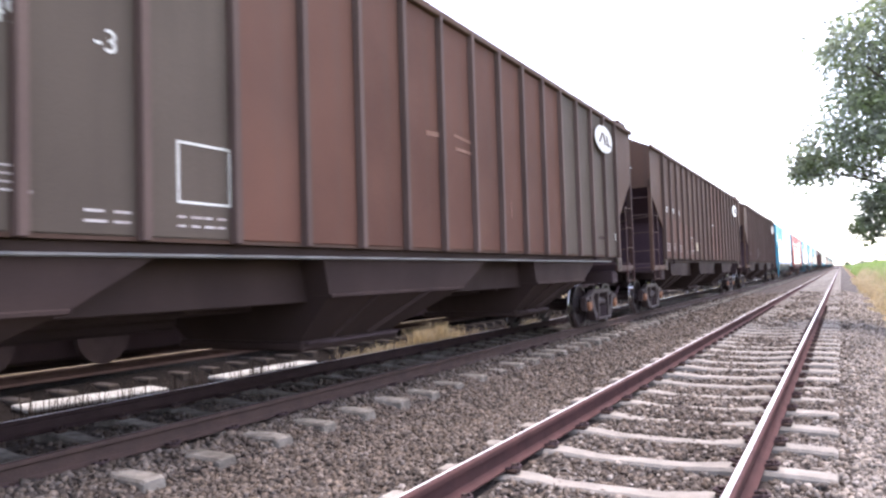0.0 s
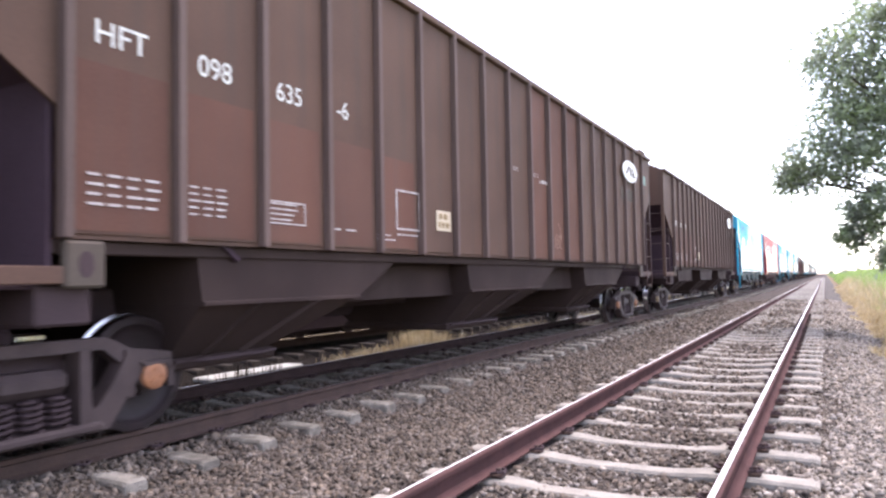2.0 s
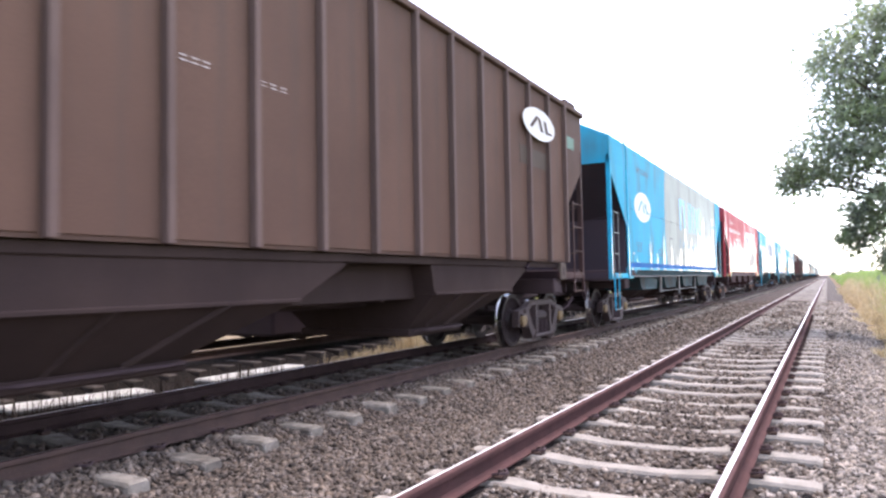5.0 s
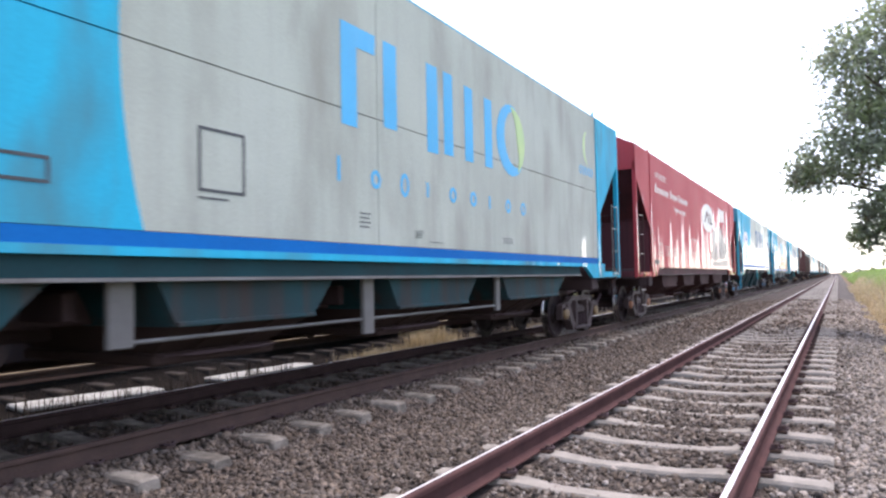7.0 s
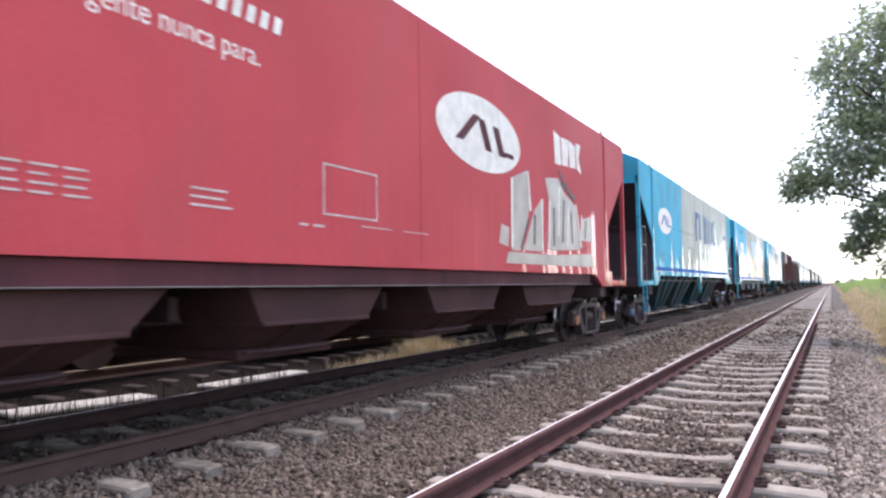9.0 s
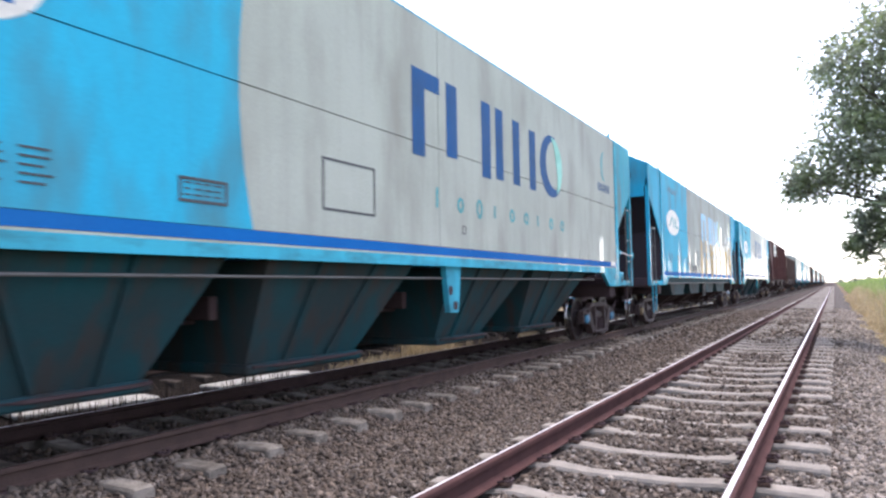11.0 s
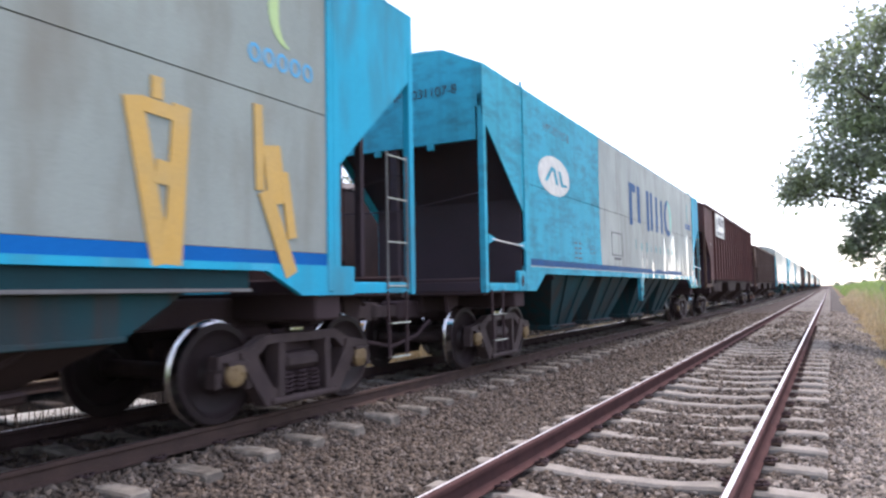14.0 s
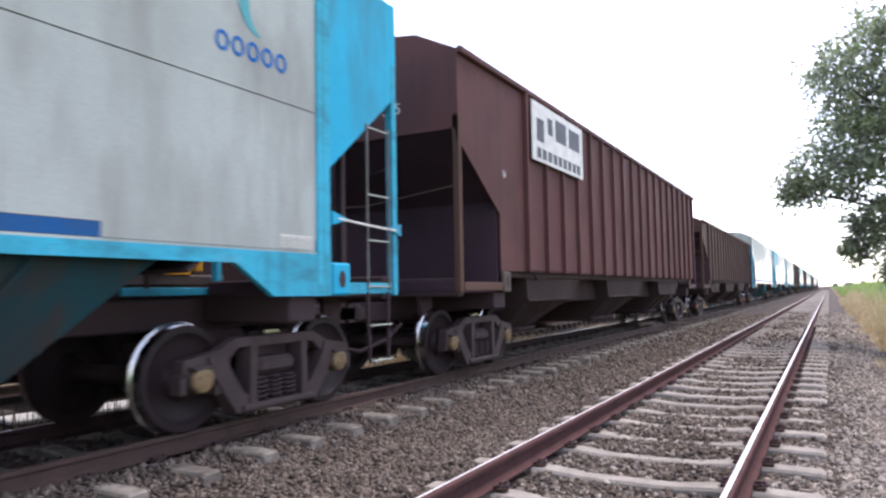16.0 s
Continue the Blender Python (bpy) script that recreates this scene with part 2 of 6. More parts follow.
ORANGE_SPRAY = surface("amber_spray_paint", (0.56, 0.335, 0.07), (0.50, 0.32, 0.09), rough=0.5, scale=3, bump=0.02, streak=0.2, dirt=(0.45, 0.36, 0.2))
SILVER_SPRAY = surface("silver_spray_paint", (0.36, 0.33, 0.29), (0.27, 0.25, 0.215), rough=0.4, scale=2.2, bump=0.02)
SEAM = surface("rusty_weld_line", (0.30, 0.25, 0.20), (0.42, 0.40, 0.36), rough=0.7, scale=3, bump=0.02)
PRINT = surface("faded_white_print", (0.50, 0.46, 0.44), (0.36, 0.30, 0.28), rough=0.6, scale=8, bump=0.02)
# near-white base paints the sky's glint along the far rail
RAIL_EDGE = surface("glint_white_rail_head", (0.900, 0.890, 0.880), (0.820, 0.810, 0.800), rough=0.3, metal=0.0, scale=3, fine=60, bump=0.02, spec=0.9)
GREENPLATE = surface("dull_green_paint", (0.045, 0.15, 0.08), (0.035, 0.11, 0.06), rough=0.5, bump=0.02)
STICKER = surface("yellow_notice_paper", (0.600, 0.490, 0.350), rough=0.6, bump=0.02)
REFLECT = surface("reflective_tape", (0.620, 0.600, 0.540), (0.460, 0.430, 0.380), rough=0.3, scale=14, bump=0.02)
# dark underframe steel, its colour lifted and reddened to carry lens glare
FRAME = surface("dark_frame_steel", (0.058, 0.040, 0.042), (0.064, 0.044, 0.046), rough=0.7, scale=3, fine=50, bump=0.12, dirt=(0.042, 0.030, 0.025), spec=0.06)
BOGIE = surface("greasy_cast_steel", (0.076, 0.054, 0.052), (0.056, 0.040, 0.039), rough=0.6, scale=4, fine=60, bump=0.2, dirt=(0.080, 0.056, 0.047), spec=0.15)
WHEEL = surface("rolled_steel_wheel", (0.030, 0.020, 0.021), (0.024, 0.017, 0.017), rough=0.45, metal=0.0, scale=5, fine=60, bump=0.05, spec=0.15)
TREAD = surface("polished_wheel_tread", (0.62, 0.61, 0.60), (0.5, 0.49, 0.48), rough=0.2, metal=1.0, scale=8, fine=80, bump=0.02)
CAP_RUST = surface("rusty_orange_axle_cap", (0.370, 0.155, 0.072), (0.270, 0.118, 0.060), rough=0.6, scale=14, fine=60, bump=0.15)
CAP_OCHRE = surface("ochre_axle_cap", (0.25, 0.17, 0.078), (0.19, 0.125, 0.06), rough=0.6, scale=14, fine=60, bump=0.15)
CAP_BLUE = surface("blue_axle_cap", (0.05, 0.22, 0.36), (0.06, 0.18, 0.28), rough=0.5, scale=14, fine=60, bump=0.1)
RAIL_TOP = surface("polished_rail_head", (0.78, 0.755, 0.74), (0.68, 0.655, 0.64), rough=0.45, metal=0.4, scale=3, fine=60, bump=0.02)
RAIL_DULL = surface("worn_rail_head", (0.20, 0.155, 0.14), (0.15, 0.12, 0.11), rough=0.42, metal=0.6, scale=3, fine=60, bump=0.04)
RAIL_RUST = surface("rusty_rail_steel", (0.084, 0.053, 0.043), (0.066, 0.044, 0.037), rough=0.75, scale=5, fine=70, bump=0.2, dirt=(0.075, 0.052, 0.042), spec=0.12)
RAIL_MAROON = surface("maroon_rail_rust", (0.086, 0.044, 0.041), (0.068, 0.037, 0.035), rough=0.85, scale=5, fine=70, bump=0.2, dirt=(0.070, 0.040, 0.036), spec=0.05)
# far rail of the train track, darkened to paint the wagons' shade
RAIL_SHADED = surface("shaded_rail_steel", (0.055, 0.034, 0.032), (0.042, 0.027, 0.026), rough=0.75, scale=5, fine=70, bump=0.2, dirt=(0.05, 0.035, 0.03), spec=0.1)
CONCRETE = surface("sleeper_concrete", (0.335, 0.305, 0.262), (0.250, 0.228, 0.196), rough=0.85, scale=7, fine=80, bump=0.45, dirt=(0.250, 0.222, 0.192), dirt_amount=0.5, per_object=0.14, spec=0.1)
CONCRETE_OLD = surface("dirty_sleeper_concrete", (0.260, 0.236, 0.200), (0.145, 0.130, 0.110), rough=0.9, scale=9, fine=80, bump=0.7, dirt=(0.085, 0.072, 0.060), dirt_amount=0.9, per_object=0.2, spec=0.08)
SMEAR = surface("pale_smear_brown", (0.25, 0.145, 0.11), (0.19, 0.105, 0.078), rough=0.6, scale=5, fine=60, bump=0.03, spec=0.1)
SLAB = surface("bleached_concrete", (0.500, 0.500, 0.470), (0.360, 0.355, 0.330), rough=0.85, scale=3, fine=60, bump=0.2, dirt=(0.170, 0.160, 0.140), spec=0.1)
STONE = surface("ballast_stone", (0.148, 0.120, 0.096), (0.082, 0.065, 0.052), rough=0.85, scale=7, fine=90, bump=0.3, island=0.5, spec=0.08)
STONE_PALE = surface("pale_ballast_stone", (0.315, 0.272, 0.226), (0.195, 0.168, 0.140), rough=0.85, scale=7, fine=90, bump=0.3, island=0.42, spec=0.08)
BALLAST_PALE = surface("pale_ballast_bed", (0.125, 0.111, 0.099), (0.072, 0.064, 0.058), rough=0.9, scale=26, fine=110, bump=0.9, dirt=(0.090, 0.078, 0.068), spec=0.05)
BALLAST = surface("ballast_bed", (0.095, 0.078, 0.069), (0.052, 0.043, 0.038), rough=0.9, scale=26, fine=110, bump=0.9, dirt=(0.07, 0.058, 0.05), spec=0.05)
# dark ballast; past the siding its tone paints the track machine's shadow
DARK_BALLAST = surface("shadow_dark_ballast", (0.026, 0.022, 0.02), (0.016, 0.0135, 0.0125), rough=0.95, scale=14, fine=80, bump=0.9, dirt=(0.032, 0.027, 0.022), spec=0.03)
TWIG = surface("dead_weed_stalk", (0.075, 0.055, 0.04), (0.05, 0.036, 0.028), rough=0.9, scale=8, bump=0.0)
SOIL = surface("dry_soil", (0.21, 0.16, 0.10), (0.15, 0.115, 0.075), rough=0.95, scale=1.5, fine=40, bump=0.5, dirt=(0.25, 0.20, 0.11), spec=0.05)
FIELD = surface("grass_field", (0.085, 0.15, 0.03), (0.12, 0.17, 0.045), rough=0.95, scale=0.4, fine=30, bump=0.5, dirt=(0.2, 0.17, 0.07), spec=0.05)
DRYGRASS = leafy("dry_grass_blade", (0.62, 0.52, 0.32), (0.46, 0.35, 0.18), 0.4, 0.4)
GREENGRASS = leafy("green_grass_blade", (0.27, 0.39, 0.10), (0.34, 0.44, 0.14), 0.35, 0.5)
LEAF = leafy("tree_leaf", (0.270, 0.300, 0.235), (0.300, 0.370, 0.180), 0.42, 0.6)
BARK = surface("tree_bark", (0.085, 0.066, 0.05), (0.06, 0.047, 0.038), rough=0.95, scale=8, fine=30, bump=0.8, stretch=(1, 1, 0.3))
YELLOW = surface("machine_yellow_paint", (0.70, 0.33, 0.018), (0.58, 0.26, 0.016), rough=0.4, scale=1.4, fine=60, bump=0.03, streak=0.3, dirt=(0.3, 0.19, 0.06), dirt_amount=0.3)
ROOFWHITE = surface("off_white_roof_paint", (0.62, 0.58, 0.50), (0.52, 0.48, 0.40), rough=0.5, scale=1.5, bump=0.03, streak=0.2, dirt=(0.4, 0.33, 0.2))
CABIN_DARK = surface("dark_cabin_steel", (0.045, 0.032, 0.028), (0.06, 0.042, 0.03), rough=0.6, scale=2, bump=0.06, dirt=(0.09, 0.06, 0.035))
GREY_TANK = surface("grey_green_drum_paint", (0.22, 0.27, 0.25), (0.18, 0.22, 0.21), rough=0.45, scale=3, bump=0.03)
MAST = surface("galvanised_mast", (0.36, 0.37, 0.37), rough=0.5, metal=0.6, bump=0.05)
FARTREES = leafy("far_tree_foliage", (0.13, 0.17, 0.10), (0.16, 0.20, 0.12), 0.4, 0.2)
glass = bpy.data.materials.new("cabin_glass")
glass.use_nodes = True
gs = glass.node_tree.nodes["Principled BSDF"]
gs.inputs["Base Color"].default_value, gs.inputs["Roughness"].default_value = (0.03, 0.035, 0.04, 1), 0.05


# ---- mesh building ----
class Shape:
    """Collects boxes, prisms and tubes with materials, and makes one mesh of them."""

    def __init__(self):
        self.v, self.f, self.m, self.mats = [], [], [], []

    def slot(self, mat):
        if mat not in self.mats:
            self.mats.append(mat)
        return self.mats.index(mat)

    def add(self, verts, faces, mat):
        o, k = len(self.v), self.slot(mat)
        self.v += [tuple(p) for p in verts]
        self.f += [tuple(i + o for i in f) for f in faces]
        self.m += [k] * len(faces)
        return self

    def box(self, x0, x1, y0, y1, z0, z1, mat):
        v = [(x, y, z) for x in (x0, x1) for y in (y0, y1) for z in (z0, z1)]
        return self.add(v, [(0, 1, 3, 2), (4, 6, 7, 5), (0, 4, 5, 1), (2, 3, 7, 6), (0, 2, 6, 4), (1, 5, 7, 3)], mat)

    def cbox(self, x0, x1, y0, y1, z0, z1, mat, c=0.012):
        """A box with chamfered edges."""
        bm = bmesh.new()
        bmesh.ops.create_cube(bm, size=1)
        for p in bm.verts:
            p.co = ((x0 + x1) / 2 + p.co.x * (x1 - x0), (y0 + y1) / 2 + p.co.y * (y1 - y0), (z0 + z1) / 2 + p.co.z * (z1 - z0))
        bmesh.ops.bevel(bm, geom=bm.edges[:], offset=c, segments=1, affect="EDGES")
        return self.take(bm, mat)

    def take(self, bm, mat):
        bm.verts.index_update()
        self.add([p.co[:] for p in bm.verts], [[p.index for p in f.verts] for f in bm.faces], mat)
        bm.free()
        return self

    def plate(self, outline, x0, x1, mat):
        """An outline in (y, z) given thickness from x0 to x1."""
        n = len(outline)
        v = [(x0, y, z) for y, z in outline] + [(x1, y, z) for y, z in outline]
        area = sum(outline[i][0] * outline[(i + 1) % n][1] - outline[(i + 1) % n][0] * outline[i][1] for i in range(n))
        front, rear = tuple(range(n, 2 * n)), tuple(reversed(range(n)))
        sides = [(i, (i + 1) % n, n + (i + 1) % n, n + i) for i in range(n)]
        if (area < 0) != (x1 < x0):
            front, rear = front[::-1], rear[::-1]
            sides = [s[::-1] for s in sides]
        return self.add(v, [front, rear] + sides, mat)

    def across(self, outline, y0, y1, mat):
        """An outline in (x, z) given thickness from y0 to y1."""
        n = len(outline)
        v = [(x, y0, z) for x, z in outline] + [(x, y1, z) for x, z in outline]
        return self.add(v, [tuple(range(n)), tuple(reversed(range(n, 2 * n)))] + [((i + 1) % n, i, n + i, n + (i + 1) % n) for i in range(n)], mat)

    def tube(self, points, r, mat, n=6, r2=None):
        """A round bar along points, tapering from r to r2."""
        pts = [Vector(p) for p in points]
        rings = []
        for i, p in enumerate(pts):
            d = (pts[min(i + 1, len(pts) - 1)] - pts[max(i - 1, 0)]).normalized()
            a = d.orthogonal().normalized()
            b = d.cross(a)
            k = r if r2 is None else r + (r2 - r) * i / (len(pts) - 1)
            rings.append([p + (a * math.cos(2 * math.pi * j / n) + b * math.sin(2 * math.pi * j / n)) * k for j in range(n)])
        for i in range(1, len(rings)):
            a0, b0 = rings[i - 1][0], rings[i]
            shift = min(range(n), key=lambda q: (b0[q] - a0).length)
            rings[i] = b0[shift:] + b0[:shift]
        v = [q for ring in rings for q in ring]
        f = [(i * n + j, i * n + (j + 1) % n, (i + 1) * n + (j + 1) % n, (i + 1) * n + j) for i in range(len(pts) - 1) for j in range(n)]
        f += [tuple(reversed(range(n))), tuple(range(len(v) - n, len(v)))]
        return self.add(v, f, mat)

    def lathe(self, profile, mat, n=32, mats=None):
        """A turned shape about the x axis; profile of (x, radius)."""
        v = [(x, r * math.cos(2 * math.pi * j / n), r * math.sin(2 * math.pi * j / n)) for x, r in profile for j in range(n)]
        for i in range(len(profile) - 1):
            o = len(self.v)
            f = [(i * n + j, i * n + (j + 1) % n, (i + 1) * n + (j + 1) % n, (i + 1) * n + j) for j in range(n)]
            k = self.slot(mats[i] if mats else mat)
            if i == 0:
                base = len(self.v)
                self.v += v
            self.f += [tuple(q + base for q in face) for face in f]
            self.m += [k] * n
        return self

    def mesh(self, name, smooth=False):
        me = bpy.data.meshes.new(name)
        me.from_pydata(self.v, [], self.f)
        for m in self.mats:
            me.materials.append(m)
        me.polygons.foreach_set("material_index", self.m)
        if smooth:
            me.polygons.foreach_set("use_smooth", [True] * len(self.f))
        me.update()
        bm = bmesh.new()
        bm.from_mesh(me)
        bmesh.ops.recalc_face_normals(bm, faces=bm.faces[:])
        bm.to_mesh(me)
        bm.free()
        if smooth:
            me.set_sharp_from_angle(angle=radians(40))
        return me


def part(name, shape, parent, label="", at=None, smooth=False):
    """One mesh object under a thing or a part; a Shape, or a mesh that is shared."""
    me = shape.mesh(name, smooth) if isinstance(shape, Shape) else shape
    ob = new(name, me)
    ob.parent = parent
    if at is not None:
        ob.matrix_basis = at if isinstance(at, Matrix) else Matrix.Translation(at)
    return tagged(ob, label)


MADE = {}


def shared(key, build, smooth=False):
    """The mesh of a part that several things share."""
    if key not in MADE:
        MADE[key] = build().mesh(key[0] if isinstance(key, tuple) else key, smooth)
    return MADE[key]


def thing(name, label, category, group="", at=None, kind=""):
    ob = new(name)
    ob.empty_display_size = 0.3
    if at is not None:
        ob.matrix_basis = at
    return tagged(ob, label, category, group, kind)


def stuff_mesh(name, verts, faces, mat, parent=None, label="", category=""):
    """A large mesh from numpy arrays of vertices and equal-sided faces."""
    me = bpy.data.meshes.new(name)
    verts, faces = np.asarray(verts, dtype=np.float32), np.asarray(faces, dtype=np.int32)
    k = faces.shape[1]
    me.vertices.add(len(verts))
    me.vertices.foreach_set("co", verts.ravel())
    me.loops.add(faces.size)
    me.loops.foreach_set("vertex_index", faces.ravel())
    me.polygons.add(len(faces))
    me.polygons.foreach_set("loop_start", np.arange(0, faces.size, k, dtype=np.int32))
    me.materials.append(mat)
    me.update(calc_edges=True)
    me.validate()
    ob = new(name, me)
    ob.parent = parent
    return tagged(ob, label, category, kind="stuff")


# ---- setting ----
NEAR_TRACK, TRAIN_TRACK, SIDING = -1.345, -5.80, -10.85
HALF = 0.7765                                  # half the distance of the rail centres
rng = np.random.default_rng(7)


def ground_height(x, y):
    """Ballast beds, a low verge and the bank beside the railway."""
    xs = [-4000, -60, -14, -12.6, -12.0, -9.9, -9.6, -7.9, -7.4, -5.25, -5.0, -4.74, -4.62, -4.36, -4.27, -3.4, -2.7, 0.05, 0.5, 0.9, 1.3, 1.9, 2.8, 5, 12, 60, 4000]
    zs = [-0.6, -0.5, -0.5, -0.45, -0.25, -0.25, -0.38, -0.42, -0.245, -0.235, -0.175, -0.165, -0.215, -0.235, -0.285, -0.31, -0.225, -0.225, -0.28, -0.40, -0.36, 0.0, 0.5, 0.95, 1.15, 1.25, 1.25]
    z = np.interp(x, xs, zs)
    return z + np.where(np.abs(x) < 80, 0.012 * np.sin(x * 3.1 + y * 1.7) + 0.015 * np.sin(y * 0.9 - x * 1.3), 0)


gx = np.concatenate([[-4000, -1500, -400, -150, -60, -30, -20, -14], np.arange(-13, -5.3, 0.25), np.arange(-5.3, -4.0, 0.08), np.arange(-4.0, 6.01, 0.25), [7, 9, 12, 18, 30, 60, 150, 400, 1500, 4000]])
gy = np.concatenate([[-600, -150, -60, -25, -12, -6], np.arange(-3, 30, 0.5), np.arange(30, 80, 2.5), [80, 100, 130, 170, 230, 320, 500, 900, 1800, 4500]])
X, Y = np.meshgrid(gx, gy)
Z = ground_height(X, Y)
ground_v = np.stack([X.ravel(), Y.ravel(), Z.ravel()], 1)
nx, ny = len(gx), len(gy)
ground_f = [(j * nx + i, j * nx + i + 1, (j + 1) * nx + i + 1, (j + 1) * nx + i) for j in range(ny - 1) for i in range(nx - 1)]
gm = bpy.data.meshes.new("ground")
gm.from_pydata(ground_v.tolist(), [], ground_f)
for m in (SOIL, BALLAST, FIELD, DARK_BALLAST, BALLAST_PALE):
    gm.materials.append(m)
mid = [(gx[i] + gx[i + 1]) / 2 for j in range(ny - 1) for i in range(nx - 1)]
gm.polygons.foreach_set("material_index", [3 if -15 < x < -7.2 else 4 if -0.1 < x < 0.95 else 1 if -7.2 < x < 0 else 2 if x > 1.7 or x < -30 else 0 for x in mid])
gm.polygons.foreach_set("use_smooth", [True] * len(ground_f))
ground = tagged(new("ground", gm), "stone ballast, dry soil and grass beside the railway", "ground", kind="structure")


def rail_shape(y0, y1, head, band, steel):
    """A flat-bottomed rail with head, web and foot, polished on a band of its head."""
    half = [(0.025, 0.0), (0.0325, -0.004), (0.0345, -0.012), (0.0345, -0.034), (0.009, -0.046), (0.009, -0.125), (0.035, -0.138), (0.068, -0.147), (0.068, -0.157)]
    outline = [(band[0], 0.0005), (band[1], 0.0005)] + half + [(-x, z) for x, z in reversed(half)]
    n = len(outline)
    s = Shape()
    ys = [y0] + [y for y in range(int(y0) + 4, int(y1), 40)] + [y1]
    v = [(x, y, z) for y in ys for x, z in outline]
    for i in range(n):
        a, b = outline[i], outline[(i + 1) % n]
        mat = head if i == 0 else steel
        k = s.slot(mat)
        for j in range(len(ys) - 1):
            s.f.append((j * n + i, j * n + (i + 1) % n, (j + 1) * n + (i + 1) % n, (j + 1) * n + i))
            s.m.append(k)
    s.v = v
    s.f += [tuple(range(n)), tuple(reversed(range((len(ys) - 1) * n, len(ys) * n)))]
    s.m += [s.slot(steel)] * 2
    return s


def sleeper_shape(half_length, mat=None):
    """A prestressed concrete sleeper with raised rail seats and a lower middle."""
    L, s = half_length, Shape()
    st = [(-L, -0.192, 0.088), (-L + 0.03, -0.178, 0.098), (-HALF - 0.22, -0.172, 0.10), (-HALF + 0.20, -0.172, 0.10), (-0.32, -0.198, 0.085),
          (0.32, -0.198, 0.085), (HALF - 0.20, -0.172, 0.10), (HALF + 0.22, -0.172, 0.10), (L - 0.03, -0.178, 0.098), (L, -0.192, 0.088)]
    v, f = [], []
    for x, z, w in st:
        v += [(x, -w - 0.02, -0.38), (x, -w, z - 0.02), (x, -w + 0.018, z), (x, w - 0.018, z), (x, w, z - 0.02), (x, w + 0.02, -0.38)]
    for i in range(len(st) - 1):
        f += [(i * 6 + j, i * 6 + j + 1, (i + 1) * 6 + j + 1, (i + 1) * 6 + j) for j in range(5)]
    f += [tuple(range(6)), tuple(range(6 * len(st) - 1, 6 * len(st) - 7, -1))]
    return s.add(v, f, mat or CONCRETE)


def clip_shape():
    """A spring clip with its shoulder and bolt beside the rail foot."""
    s = Shape()
    s.cbox(-0.035, 0.045, -0.045, 0.045, -0.175, -0.148, RAIL_RUST, 0.008)
    s.tube([(-0.035, -0.05, -0.142), (0.02, -0.055, -0.128), (0.05, -0.02, -0.135), (0.05, 0.02, -0.135), (0.02, 0.055, -0.128), (-0.035, 0.05, -0.142)], 0.011, FRAME, 5)
    return s.tube([(0.012, 0, -0.15), (0.012, 0, -0.112)], 0.017, RAIL_RUST, 6)


def railway(name, label, centre, heads, bands, half_length, first, step, near, far, clips, start=-180.0, mat=None, behind=-7.0, sink=0.0, steels=(RAIL_RUST, RAIL_RUST)):
    """A track: two rails, its sleepers as pieces, and the far sleepers as one joined part."""
    tr = thing(name, label, "railway track", kind="structure", at=pose(centre, 0, 0))
    for side, head, band, steel in zip((-1, 1), heads, bands, steels):
        part("rail", rail_shape(start, 900, head, band, steel), tr, at=(side * HALF, 0, 0))
    me, ck = shared((name + "_sleeper",), lambda: sleeper_shape(half_length, mat)), shared("rail_clip", clip_shape)
    far_v, far_f, y, r = [], [], first, random.Random(len(name))
    base_v = [p.co[:] for p in me.vertices]
    y -= step * int((y - start - 2) / step)
    while y < far:
        if behind < y < near:
            part("sleeper", me, tr, at=pose(r.uniform(-0.012, 0.012), y + r.uniform(-0.015, 0.015), r.uniform(-0.008, 0.003) - sink, 0, r.uniform(-0.3, 0.3), r.uniform(-0.5, 0.5)))
            if 0 < y < clips:
                for side in (-1, 1):
                    for out in (-1, 1):
                        part("rail_clip", ck, tr, at=pose(side * HALF + out * 0.098, y, 0, 0, 0, 0 if out > 0 else 180))
        else:
            o = len(far_v)
            far_v += [(a, b + y, c) for a, b, c in base_v]
            far_f += [tuple(i + o for i in p.vertices) for p in me.polygons]
        y += step
    if far_v:
        me2 = bpy.data.meshes.new("far_sleepers")
        me2.from_pydata(far_v, [], far_f)
        me2.materials.append(mat or CONCRETE)
        ob = part("far_sleepers", me2, tr)
        ob["kind"] = "stuff"
    return tr


def scatter_stones(name, label, spots, sizes, mat):
    """Loose angular stones: squashed, cut cuboids, one joined mesh."""
    n = len(spots)
    cube = np.array([(x, y, z) for x in (-1, 1) for y in (-1, 1) for z in (-1, 1)], dtype=float) * 0.5
    v = cube[None] * (1 + rng.uniform(-0.45, 0.25, (n, 8, 3)))
    v *= rng.uniform(0.5, 1.4, (n, 1, 3)) * (1, 1, 0.75) * sizes[:, None, None]
    q = rng.normal(size=(n, 4)) * (1, 0.35, 0.35, 1)
    q /= np.linalg.norm(q, axis=1, keepdims=True)
    w, x, y, z = q.T
    R = np.stack([1 - 2 * (y * y + z * z), 2 * (x * y - z * w), 2 * (x * z + y * w), 2 * (x * y + z * w), 1 - 2 * (x * x + z * z), 2 * (y * z - x * w),
                  2 * (x * z - y * w), 2 * (y * z + x * w), 1 - 2 * (x * x + y * y)], 1).reshape(n, 3, 3)
    v = np.einsum("nij,nkj->nki", R, v) + spots[:, None, :]
    quads = np.array([(0, 1, 3, 2), (4, 6, 7, 5), (0, 4, 5, 1), (2, 3, 7, 6), (0, 2, 6, 4), (1, 5, 7, 3)])
    f = (quads[None] + (np.arange(n) * 8)[:, None, None]).reshape(-1, 4)
    return stuff_mesh(name, v.reshape(-1, 3), f, mat, None, label, "ballast")


